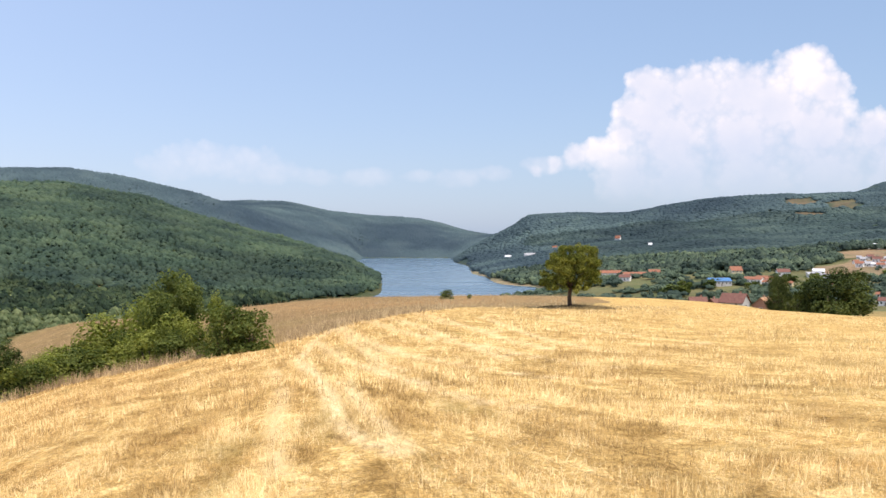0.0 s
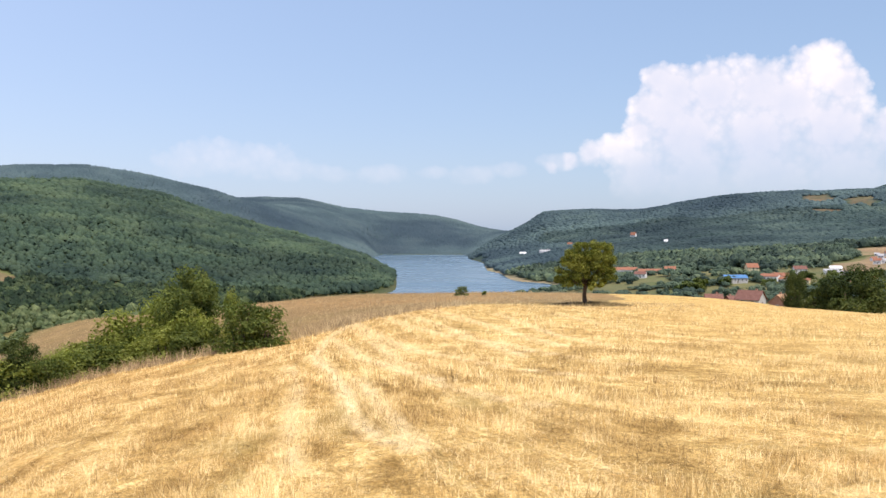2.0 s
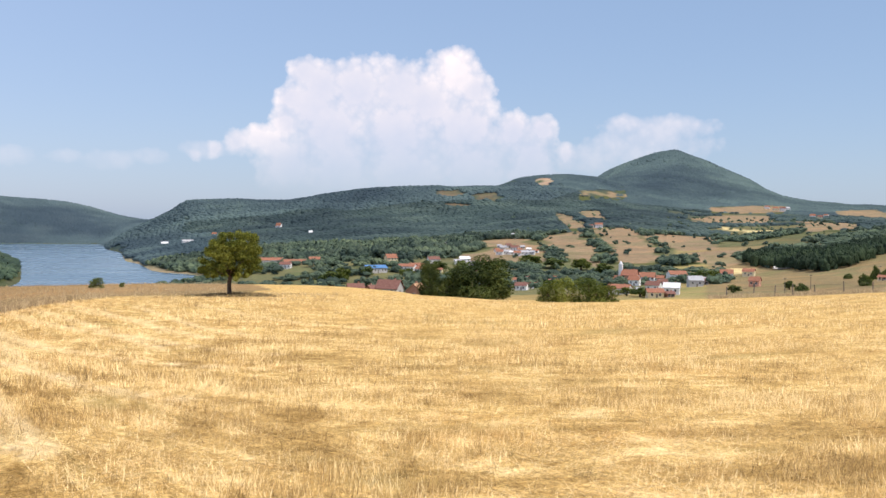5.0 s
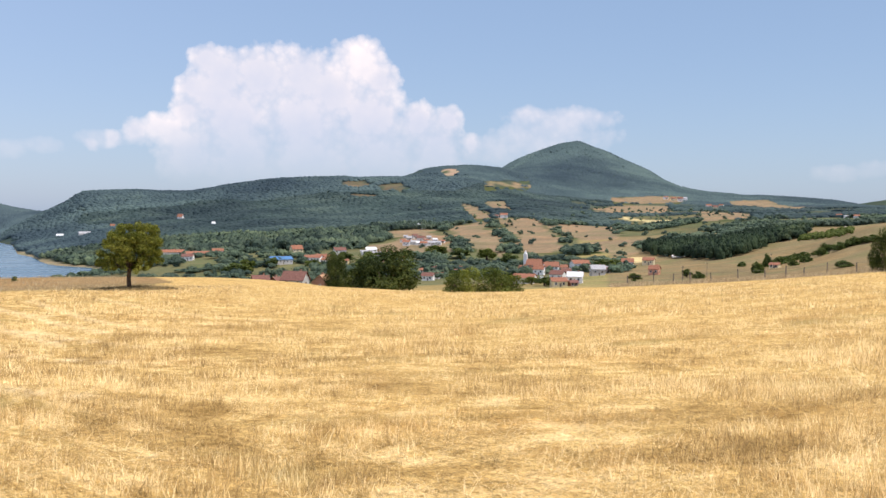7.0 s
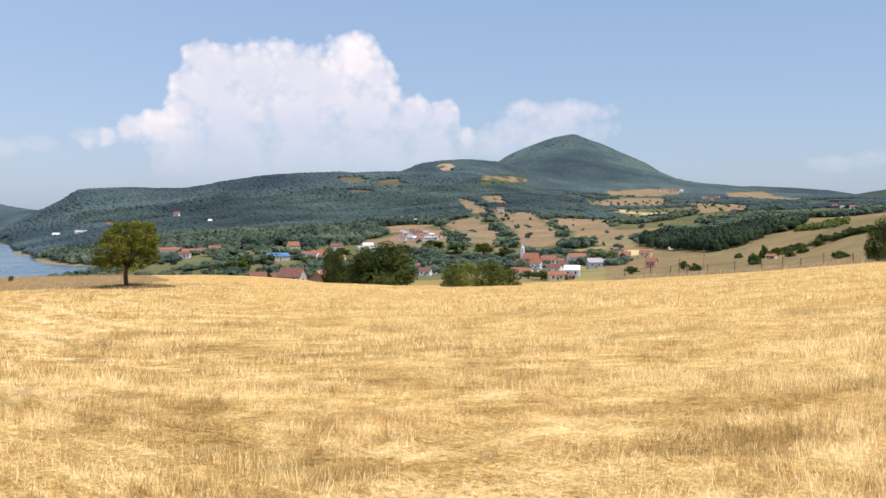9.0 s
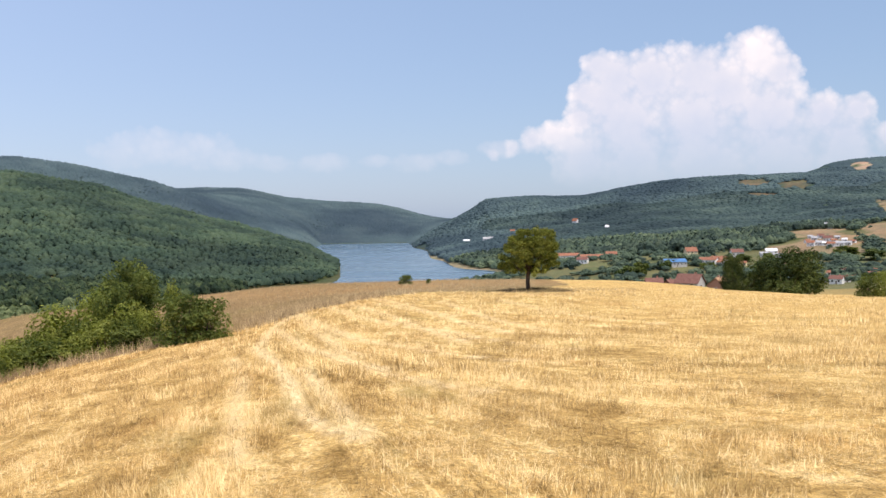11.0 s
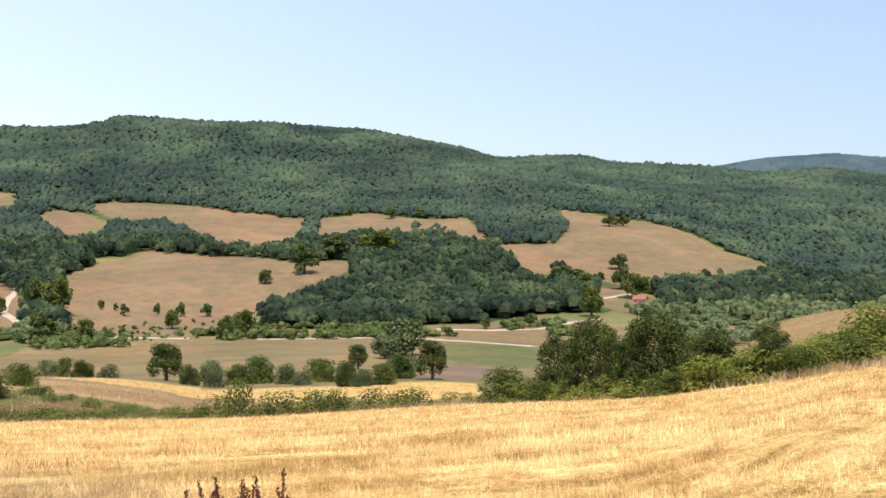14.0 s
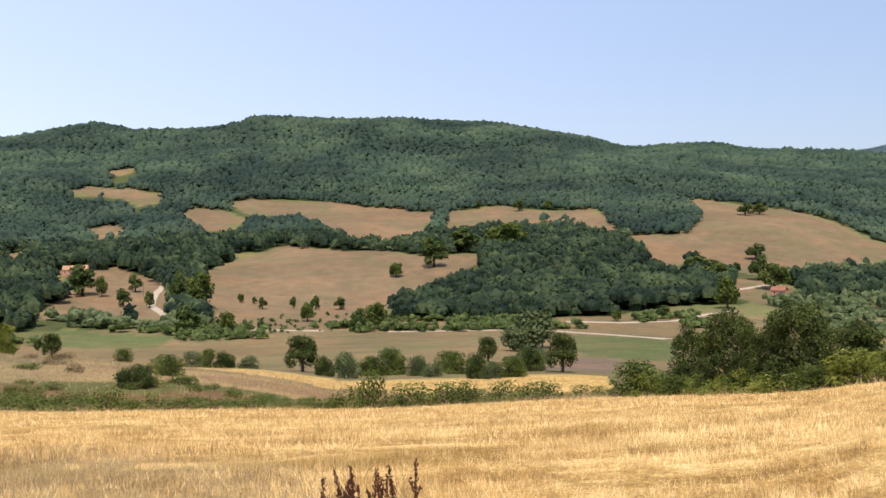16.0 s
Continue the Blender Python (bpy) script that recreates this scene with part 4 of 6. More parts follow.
def scatter(name, x, y, height, width, mat, shapes, seed, label, lift=0.0):
    """Crowns set on the ground at x, y, merged into one mesh."""
    rng = np.random.default_rng(seed)
    pick = rng.integers(0, len(shapes), len(x))
    z = ground_z(x, y)
    vs, fs, o = [], [], 0
    for k, (v, f) in enumerate(shapes):
        s = np.where(pick == k)[0]
        if not len(s):
            continue
        t = rng.uniform(0, 2 * np.pi, len(s))
        c, sn = np.cos(t)[:, None], np.sin(t)[:, None]
        px = (v[None, :, 0] * c - v[None, :, 1] * sn) * width[s][:, None] + x[s][:, None]
        py = (v[None, :, 0] * sn + v[None, :, 1] * c) * width[s][:, None] + y[s][:, None]
        pz = (v[None, :, 2] + 0.36) * height[s][:, None] + z[s][:, None] + lift
        vs.append(np.stack([px, py, pz], -1).reshape(-1, 3))
        fs.append((f[None] + (np.arange(len(s)) * len(v))[:, None, None] + o).reshape(-1, 3))
        o += len(s) * len(v)
    return tagged(link_mesh(name, np.concatenate(vs), np.concatenate(fs), mat, smooth=len(shapes[0][1]) < 45), label, "forest", kind="stuff")


def plots(rng, az0, az1, r0, r1, gap):
    """Jittered planting places in a stretch of the plan."""
    span = r1 + gap
    gx, gy = np.meshgrid(np.arange(-span, span, gap), np.arange(-span * 0.3, span, gap))
    x = (gx + rng.uniform(-0.48, 0.48, gx.shape) * gap).ravel()
    y = (gy + rng.uniform(-0.48, 0.48, gy.shape) * gap).ravel()
    r, az = np.hypot(x, y), bearing(x, y)
    az = az + np.where(r > 1200, 3.5 * lattice(x / 260, y / 260, 77) + lattice(x / 70, y / 70, 78), 0)
    r = r + np.where(r > 1400, 90 * lattice(x / 300, y / 300, 79) + 25 * lattice(x / 60, y / 60, 80), 0)
    k = (r > r0) & (r < r1) & (az > az0) & (az < az1)
    return x[k], y[k]


def cap_shape(rng):
    """The round top of a far crown: five faces."""
    v = [(0, 0, 0.5 * rng.uniform(0.8, 1.15))]
    for s in range(5):
        t, q = 2 * math.pi * (s + rng.uniform(-0.2, 0.2)) / 5, 0.5 * rng.uniform(0.8, 1.15)
        v.append((q * math.cos(t), q * math.sin(t), rng.uniform(-0.46, -0.38)))
    return np.array(v), np.array([(0, 1 + s, 1 + (s + 1) % 5) for s in range(5)])


rng = np.random.default_rng(7)
LOBED = [crown_shape(rng, 4, 28, 0.0, (0.055, 0.11)) for k in range(10)]
PAIR = [crown_shape(rng, 2, 2, 0.0, (0.10, 0.2)) for k in range(12)]
HALF = [crown_shape(rng, 3, 14, 0.0, (0.07, 0.14)) for k in range(10)]
FAR = [cap_shape(rng) for k in range(10)]
MID = [crown_shape(rng, 1, 0) for k in range(10)]
SPIRE = [crown_shape(rng, 1, 3, 0.45) for k in range(6)]


def wood(name, seed, az0, az1, r0, r1, gap, tall, mat, shapes, label, keep=1.0):
    rg = np.random.default_rng(seed)
    x, y = plots(rg, az0, az1, r0, r1, gap)
    z = ground_z(x, y)
    k = wooded(x, y, z) & (rg.random(len(x)) < keep)
    x, y = x[k], y[k]
    size = rg.uniform(0.74, 1.12, len(x)) if len(shapes[0][1]) > 25 else rg.uniform(0.8, 1.1, len(x))
    h = tall * size * (1 + 0.2 * lattice(x / 70, y / 70, seed))
    w = gap * (0.55 + 0.7 * size) * rg.uniform(1.05, 1.45, len(x)) * (1.25 if r0 >= 1450 else 1)
    return scatter(name, x, y, h * (0.95 if r0 >= 1450 else 1), w, mat, shapes, seed, label, -1.2 if r0 >= 1450 else 0.0)


wood("woodland", 11, 2, 81, 460, 880, 8.0, 13.0, WOOD_VALLEY, LOBED, "mixed broadleaf wood on the valley side")
wood("hillside_forest", 12, 2, 81, 880, 1300, 7.2, 10.0, WOOD_NEAR, PAIR + SPIRE[:3], "dense green forest on the hillside")
wood("hilltop_forest", 13, 2, 81, 1300, 1800, 9.0, 10.5, WOOD_NEAR, MID + SPIRE[:2], "dense forest along the hill crest")
wood("slope_woods", 14, -57, -25, 900, 1500, 9.0, 9.0, WOOD_SLOPE, HALF, "scrub and trees between dry fields")
wood("upland_woods", 30, -57, -25, 1500, 2700, 9.5, 8.0, WOOD_SPUR_HAZED, MID, "distant trees between pale upland fields")
wood("pine_slope", 20, -25, -1, 1000, 1500, 9.0, 10.5, WOOD_SLOPE, HALF[:5] + SPIRE, "dark forest on the slope above the lake")
wood("pine_hillside", 15, -25, -7.5, 1500, 2470, 10.0, 10.0, WOOD_SPUR_HAZED, MID, "dark pine forest on the lower hill above the lake")
wood("crest_forest", 35, -25, -7.5, 2470, 2850, 10.0, 10.0, WOOD_FAR_HAZED, MID, "forest along the long hill crest, paled by painted haze")
wood("headland_forest", 36, -7.5, -0.5, 1500, 2850, 10.0, 10.0, WOOD_FAR_HAZED, MID, "forest on the headland above the lake, tinted with haze blue")
wood("far_forest", 16, -57, -24, 2700, 4080, 11.5, 8.0, WOOD_FAR_HAZED, FAR, "distant forest below the pointed mountain")
wood("far_ridge_forest", 17, -3, 27, 2950, 4080, 10.5, 10.5, WOOD_RIDGE_HAZED, FAR, "distant wooded ridges beyond the lake")

wood("valley_end_forest", 19, 2, 32, 1850, 2960, 9.5, 10.0, WOOD_RIDGE_HAZED, FAR, "distant forest behind the near hill")


def pine_wood():
    rg = np.random.default_rng(18)
    x, y = plots(rg, -53, -38, 600, 1100, 6.5)
    k = in_any(PINE, x, y)
    x, y = x[k], y[k]
    h, w = rg.uniform(11, 15, len(x)), rg.uniform(6.5, 10, len(x))
    scatter("pine_wood", x, y, h, w, WOOD_PINE, LOBED, 18, "dark green pine plantation on a dry slope")


pine_wood()


def grove(name, polys, seed, az0, az1, r0, r1, gap, low, high, mat, label):
    rg = np.random.default_rng(seed)
    x, y = plots(rg, az0, az1, r0, r1, gap)
    k = in_any(polys, x, y)
    x, y = x[k], y[k]
    h = rg.uniform(low, high, len(x))
    scatter(name, x, y, h, h * rg.uniform(0.8, 1.2, len(x)), mat, LOBED, seed, label)


grove("broadleaf_grove", GROVE, 28, -53, -40, 500, 1300, 6.5, 9, 13, WOOD_VALLEY, "dark broadleaf grove beside the pine plantation")
grove("slope_thicket", THICKET, 29, -53, -40, 500, 1300, 4.5, 2.5, 5, LEAF_DARK, "bright green thicket on the dry slope")


def belt(name, seed, az0, az1, r0, r1, gap, tall, keep, mat, label, shapes=LOBED):
    """Loose belts of trees on open valley ground."""
    rg = np.random.default_rng(seed)
    x, y = plots(rg, az0, az1, r0, r1, gap)
    z = ground_z(x, y)
    n = lattice(x / 40, y / 25, seed) + 0.5 * lattice(x / 14, y / 14, seed + 1)
    k = (n > 1 - 2 * keep) & ~open_land(x, y) & (z > -59)
    x, y = x[k], y[k]
    return scatter(name, x, y, tall * rg.uniform(0.5, 1.25, len(x)), gap * rg.uniform(0.8, 1.5, len(x)), mat, shapes, seed, label)


belt("lakeside_trees", 21, -14, -2.5, 720, 1300, 9, 5.6, 0.44, WOOD_SLOPE, "trees on the flat lake shore")
belt("village_greenery", 22, -26, -12, 620, 1010, 8, 7.0, 0.35, WOOD_SLOPE, "garden trees among village houses")
belt("stream_trees", 23, 14, 33, 520, 800, 8.5, 9.5, 0.82, LEAF_PALE, "pale willows along the valley stream", HALF)
def meadow_trees():
    """Scattered trees and field bushes on the slopes above the village."""
    rg = np.random.default_rng(33)
    x, y = plots(rg, -47, -24, 850, 2300, 34)
    k = (lattice(x / 160, y / 160, 34) > rg.uniform(-0.9, 0.9, len(x))) & (ground_z(x, y) > -56)
    x, y = x[k], y[k]
    h = rg.uniform(3.0, 8.5, len(x))
    scatter("meadow_trees", x, y, h, h * rg.uniform(0.8, 1.5, len(x)), WOOD_SLOPE, HALF, 33, "scattered green trees on dry upland meadows")


meadow_trees()
belt("valley_floor_thicket", 31, 13, 31, 390, 530, 7.5, 5.5, 0.45, LEAF_PALE, "bushes and small trees on the valley floor", HALF)
belt("roadside_scrub", 24, 36, 80, 425, 475, 5, 4.5, 0.5, WOOD_LEAF, "bushes along the valley road")
belt("willow_thicket", 25, 66, 82, 480, 640, 7.5, 7.5, 0.6, LEAF_PALE, "pale willows beside the valley road")
belt("terrace_scrub", 26, -37, -25, 640, 930, 9, 6.0, 0.42, WOOD_SLOPE, "trees and scrub above the village")
# ---------------------------------------------------------------- single trees and bushes


def tube(points, radii, sides=7):
    verts, faces = [], []
    for k, (p, r) in enumerate(zip(points, radii)):
        d = (Vector(points[min(k + 1, len(points) - 1)]) - Vector(points[max(k - 1, 0)])).normalized()
        a = d.orthogonal().normalized()
        b = d.cross(a)
        for s in range(sides):
            t = 2 * math.pi * s / sides
            verts.append(tuple(Vector(p) + r * (1 + 0.12 * math.sin(3 * t + k)) * (a * math.cos(t) + b * math.sin(t))))
        if k:
            o = sides * k
            faces += [(o - sides + s, o - sides + (s + 1) % sides, o + (s + 1) % sides, o + s) for s in range(sides)]
    faces.append(tuple(range(len(verts) - sides, len(verts))))
    return verts, faces


def leaf_cloud(rng, lobes, count, leaf, flat=0.0):
    """Leaf sprays on and in the lobes of a crown: each a folded pair of small blades turned its own way."""
    size = np.array([l[3] ** 2 for l in lobes])
    who = rng.choice(len(lobes), count, p=size / size.sum())
    L = np.array(lobes)[who]
    d = rng.normal(size=(count, 3))
    d /= np.linalg.norm(d, axis=1)[:, None]
    rad = L[:, 3] * rng.uniform(0.35, 1.0, count) ** 0.45 * (1 + 0.18 * np.sin(7 * d[:, 0] + 5 * d[:, 1]) * np.cos(6 * d[:, 2]))
    c = L[:, :3] + d * rad[:, None] * np.array([1, 1, 0.85])
    n = d + rng.normal(scale=0.55, size=(count, 3)) + np.array([0, 0, 0.7])
    n /= np.linalg.norm(n, axis=1)[:, None]
    u = np.cross(n, rng.normal(size=(count, 3)))
    u /= np.linalg.norm(u, axis=1)[:, None]
    w = np.cross(n, u)
    s = leaf * rng.uniform(0.6, 1.4, count)[:, None]
    tip = c + u * s - n * s * 0.25
    verts = np.stack([c - u * s, c - w * s * 0.55 + n * s * 0.12, tip, c + w * s * 0.55 + n * s * 0.12], 1).reshape(-1, 3)
    q = np.arange(count)[:, None] * 4
    faces = np.concatenate([q + np.array([0, 1, 2]), q + np.array([0, 2, 3])])
    return verts, faces


def make_tree(name, seed, h, w, bare, lobes_n, count, leaf, mat, stems=1, squat=1.0):
    """A tree or shrub of height h and crown width w whose crown begins at the height bare; its base is at the origin."""
    rg = np.random.default_rng(seed)
    top = new(name)
    lobes = []
    ch = h - bare
    for k in range(lobes_n):
        t = 2 * np.pi * (k * 0.618 + rg.uniform(-0.08, 0.08))
        up = rg.uniform(0.12, 0.92) if bare > 0.1 else rg.uniform(0.08, 0.85)
        reach = w / 2 * math.sqrt(max(0.05, 1 - (2 * up - 0.85) ** 2 * 0.75)) * rg.uniform(0.45, 0.78)
        if bare <= 0.1:
            reach = w / 2 * math.sqrt(max(0.08, 1 - up * up * 0.95)) * rg.uniform(0.5, 0.85)
        q = w * (rg.uniform(0.14, 0.22) if lobes_n > 30 else rg.uniform(0.15, 0.25))
        lobes.append((reach * math.cos(t), reach * math.sin(t), bare + min(up * ch, ch - q * 0.8), q))
    if bare <= 0.1:
        for k in range(8):
            t = 2 * np.pi * (k + rg.uniform(-0.2, 0.2)) / 8
            lobes.append((0.34 * w * math.cos(t), 0.34 * w * math.sin(t), 0.16 * h, w * rg.uniform(0.14, 0.19)))
    lobes.append((0, 0, bare + ch * 0.5, w * 0.30))
    lobes.append((rg.uniform(-0.1, 0.1) * w, rg.uniform(-0.1, 0.1) * w, h - w * 0.16, w * 0.17))
    for s in range(stems):
        a = 2 * np.pi * s / stems + rg.uniform(0, 1)
        f = 0 if stems == 1 else w * 0.16
        foot = Vector((f * math.cos(a), f * math.sin(a), -0.15))
        crown = Vector((f * 1.6 * math.cos(a), f * 1.6 * math.sin(a), bare + ch * 0.45))
        bend = foot.lerp(crown, 0.45) + Vector((rg.uniform(-0.03, 0.03) * h, rg.uniform(-0.03, 0.03) * h, 0))
        r0 = h * (0.042 if stems == 1 else 0.016)
        v, fc = tube([foot, foot.lerp(bend, 0.3), bend, crown], [r0 * 1.25, r0, r0 * 0.85, r0 * 0.5], 8)
        link_mesh("trunk" if stems == 1 else "stem", v, fc, BARK, top, True)
    for k in range(min(6, lobes_n)):
        l = Vector(lobes[k][:3])
        st = Vector((0, 0, bare + ch * (0.05 + 0.05 * k)))
        md = st.lerp(l, 0.5) + Vector((0, 0, 0.06 * h))
        v, fc = tube([st, md, l], [h * 0.016, h * 0.011, h * 0.004], 5)
        link_mesh("limb", v, fc, BARK, top, True)
    v, fc = leaf_cloud(rg, lobes, count, leaf)
    span = np.percentile(np.hypot(v[:, 0], v[:, 1]), 97)
    v[:, :2] *= w / 2 / span
    v[:, 2] = bare + (v[:, 2] - np.percentile(v[:, 2], 1)) * ch / (np.percentile(v[:, 2], 99.5) - np.percentile(v[:, 2], 1))
    link_mesh("crown", v, fc, mat, top)
    return top


STORE = {}


def template(key):
    """The first tree of each kind, from which the others are copied."""
    if key not in STORE:
        kinds = {
            "bush_a": ("bush", 31, 2.0, 2.4, 0.0, 11, 3200, 0.063, LEAF_HEDGE, 4),
            "bush_b": ("bush", 32, 2.0, 2.2, 0.0, 9, 3200, 0.063, LEAF_DARK, 4),
            "bush_c": ("bush", 33, 2.0, 2.6, 0.0, 13, 3200, 0.063, LEAF_HEDGE, 5),
            "hedge_tree_a": ("hedge_tree", 34, 4.2, 3.0, 0.0, 18, 7500, 0.072, LEAF_HEDGE, 3),
            "hedge_tree_b": ("hedge_tree", 35, 4.2, 3.0, 0.0, 34, 14500, 0.06, LEAF_DEEP, 3),
            "hedge_tree_c": ("hedge_tree", 45, 4.2, 3.0, 0.0, 38, 14500, 0.06, LEAF_DEEP, 3),
            "hedge_tree_d": ("hedge_tree", 48, 4.2, 3.0, 0.0, 20, 8000, 0.065, LEAF_DARK, 3),
            "meadow_bush": ("bush", 49, 2.0, 2.4, 0.0, 20, 9000, 0.052, LEAF_DEEP, 4),
            "near_tree": ("tree", 50, 8.0, 6.6, 1.3, 20, 5000, 0.19, LEAF_DEEP, 1),
            "willow_bush": ("bush", 51, 2.0, 2.4, 0.0, 12, 2600, 0.066, LEAF_PALE, 4),
            "dry_shrub": ("dry_shrub", 46, 1.0, 2.4, 0.0, 9, 900, 0.055, LEAF_BROWN, 3),
            "shrub": ("shrub", 36, 1.0, 2.2, 0.0, 9, 1000, 0.06, LEAF_DARK, 3),
            "tree_a": ("tree", 37, 8.0, 6.6, 1.6, 13, 1400, 0.38, LEAF_DARK, 1),
            "tree_b": ("tree", 38, 8.0, 6.2, 1.2, 11, 1400, 0.38, WOOD_LEAF, 1),
            "willow": ("willow_tree", 39, 8.0, 9.0, 0.3, 12, 1500, 0.4, LEAF_PALE, 3),
            "field_bush": ("bush", 40, 3.0, 4.0, 0.0, 10, 1000, 0.26, WOOD_LEAF, 4),
        }
        name, seed, h, w, bare, lobes, count, leaf, mat, stems = kinds[key]
        STORE[key] = [make_tree(name, seed, h, w, bare, lobes, count, leaf, mat, stems), h, w, False]
    return STORE[key]


def plant(key, x, y, h, w, turn, label, group, category):
    """Sets a tree of that kind at x, y with height h and crown width w."""
    t = template(key)
    had = t[0].scale
    m = Matrix.LocRotScale((x, y, z_at(x, y) - 0.05), Euler((0, 0, turn)), (w / t[2] / had.x, w / t[2] / had.y, h / t[1] / had.z))
    if t[3]:
        ob = copy_thing(t[0], m)
    else:
        ob, t[3] = t[0], True
        ob.matrix_basis = m
    return tagged(ob, label, category, group)


SLOPE_HEDGE = [(419, 421), (464, 439), (476, 428), (467, 399), (468, 373)]
VALLEY_TREES = [(-575, 190, 12.7, 7.5), (-530, 187, 10.3, 8.3), (-584, 214, 10.9, 8.4), (-517, 197, 9.4, 5.4), (-586, 182, 18.8, 16.9), (-527, 218, 19.5, 9.0), (-500, 219, 21.0, 16.6), (-423, 179, 12.8, 11.7), (-450, 201, 7.3, 4.2), (-408, 192, 10.3, 8.7), (-491, 273, 6.5, 4.0), (-494, 255, 6.8, 5.4), (-522, 255, 5.7, 4.2), (-516, 261, 4.3, 3.5), (-474, 278, 8.0, 5.9), (-428, 246, 9.6, 8.9), (-462, 287, 7.3, 7.1)]
FIELD_TREES = [(-369, 239, 10.7, 7.9), (-372, 251, 12.3, 10.7), (-543, 418, 21.7, 18.8), (-536, 379, 9.6, 11.7), (-581, 480, 19.3, 27.1), (-564, 507, 22.3, 33.7), (-429, 646, 12.7, 14.9), (-396, 573, 7.7, 5.8), (-366, 554, 16.5, 12.8), (-338, 529, 16.5, 17.8), (-559, 825, 11.7, 15.3), (-555, 844, 11.2, 14.3), (-786, 727, 13.2, 12.9), (-757, 746, 10.5, 12.9), (-844, 717, 9.5, 6.6), (-299, 424, 16.8, 13.2), (-405, 546, 13.1, 25.7), (-372, 514, 14.7, 20.1), (-294, 365, 6.5, 7.0), (-305, 344, 5.2, 5.1)]
PASTURE_TREES = [(-138.7, 38.6, 3.2, 2.7), (-373, 99, 4.2, 3.4), (-136, 77, 5.7, 5.4), (-172, 148, 5.8, 4.6), (-102.9, 103.6, 5.8, 4.8), (-216, 205, 11.0, 15.1), (-208, 190, 6.9, 8.5)]
BANK_TREES = [(-142.8, 25.0, 7.2, 5.7), (-142.3, 27.8, 8.7, 6.0), (-147, 32, 6.5, 5.0), (-146, 34, 4.3, 3.8)]
PASTURE_BUSHES = [(-93, 37.3, 2.2, 3.2), (-81, 29.3, 1.9, 3.6), (-128.8, 54.9, 2.4, 3.1), (-131.6, 58.5, 2.7, 3.5), (-131.4, 61.4, 2.5, 3.3), (-129.9, 64.4, 2.0, 3.5), (-132.1, 46.3, 1.9, 2.8), (-126.3, 75.2, 3.0, 3.2), (-121.8, 76.9, 3.2, 3.8), (-120, 95, 3.4, 4.6), (-103.5, 86.7, 3.6, 3.2), (-101.3, 87.7, 2.5, 3.2), (-101.4, 92.1, 2.9, 4.1), (-110, 103, 3.7, 4.6), (-116.7, 86.0, 3.2, 3.5), (-123, 86, 4.0, 4.5), (-125, 83, 2.7, 3.9)]
STRIP_BUSHES = [(-141, 88, 3.7, 4.7), (-130, 86, 3.0, 4.0), (-127, 88, 4.4, 5.4), (-117.3, 86.9, 2.6, 3.3), (-112.0, 85.6, 2.0, 3.2), (-114.5, 92.2, 3.3, 4.0), (-105.7, 88.7, 2.6, 3.4), (-102.5, 89.4, 2.2, 3.3), (-102.9, 93.4, 3.1, 3.7), (-111, 105, 3.2, 4.5), (-157, 151, 4.0, 5.3)]
EDGE_BUSHES = [(-61.5, 11.0, 0.8, 2.5), (-60.7, 12.5, 0.9, 2.4), (-60.3, 14.3, 1.1, 2.6), (-55.8, 14.9, 1.1, 2.3), (-54.6, 16.3, 0.8, 2.1), (-54.1, 18.1, 0.9, 2.3), (-53.4, 19.9, 0.8, 2.1), (-52.7, 21.7, 0.8, 2.1), (-51.9, 23.5, 0.8, 2.1), (-51.1, 25.3, 0.8, 2.2), (-50.2, 27.1, 0.7, 2.1), (-49.2, 28.8, 0.8, 2.0), (-48.2, 30.4, 0.8, 1.7), (-47.5, 31.5, 2.1, 1.7)]
EDGE_BUSHES_B = [(-46.1, 33.5, 1.1, 2.0), (-44.9, 35.2, 1.5, 1.8), (-43.4, 36.9, 0.8, 1.8), (-42.4, 38.1, 0.9, 2.1), (-41.2, 39.4, 0.9, 2.1), (-40.2, 40.4, 0.8, 1.5), (-39.4, 41.2, 1.1, 1.7), (-38.5, 42.0, 0.9, 1.5), (-46.8, 32.6, 0.8, 1.4), (-44.1, 36.1, 0.9, 1.5)]
HEDGE_TREES = [(-33.0, 43.4, 3.94, 2.76), (-28.0, 39.6, 4.11, 2.89), (-25.2, 37.4, 3.19, 1.88), (-22.2, 36.5, 3.74, 3.06), (-23.8, 36.8, 3.19, 1.96), (-18.9, 35.0, 2.47, 2.37), (-15.7, 33.6, 2.15, 2.16)]
HEDGE_LOW = [(-35.8, 42.3, 2.03, 3.64), (-34.6, 42.7, 0.79, 2.29), (-20.3, 34.9, 0.9, 1.92), (-17.0, 33.7, 1.15, 1.69), (-14.2, 32.8, 1.06, 1.71), (-19.4, 34.6, 1.15, 1.42), (-29.8, 40.5, 1.19, 2.7), (-24.8, 36.9, 1.18, 2.12)]
HEDGE_BUSHES = [(-14.5, 34.0, 1.0, 1.3), (-14.4, 35.2, 1.3, 1.6), (-13.6, 35.5, 1.4, 1.6), (-12.8, 36.3, 2.0, 1.9), (-11.6, 36.5, 2.3, 1.9), (-10.6, 34.2, 1.7, 1.5), (-9.5, 33.6, 1.6, 1.4), (-8.6, 33.0, 1.2, 1.1), (-11.8, 35.6, 1.1, 1.3), (-13.1, 35.2, 1.0, 1.3)]
KNOLL_TREES = [(-10.2, 34.9, 3.25, 2.3), (-9.5, 34.6, 2.7, 1.9)]
KNOLL_SAPLING = [(-7.7, 32.3, 2.1, 0.75)]
KNOLL_ROUND = [(-6.9, 30.4, 1.6, 2.0), (-6.2, 30.2, 1.35, 1.7)]
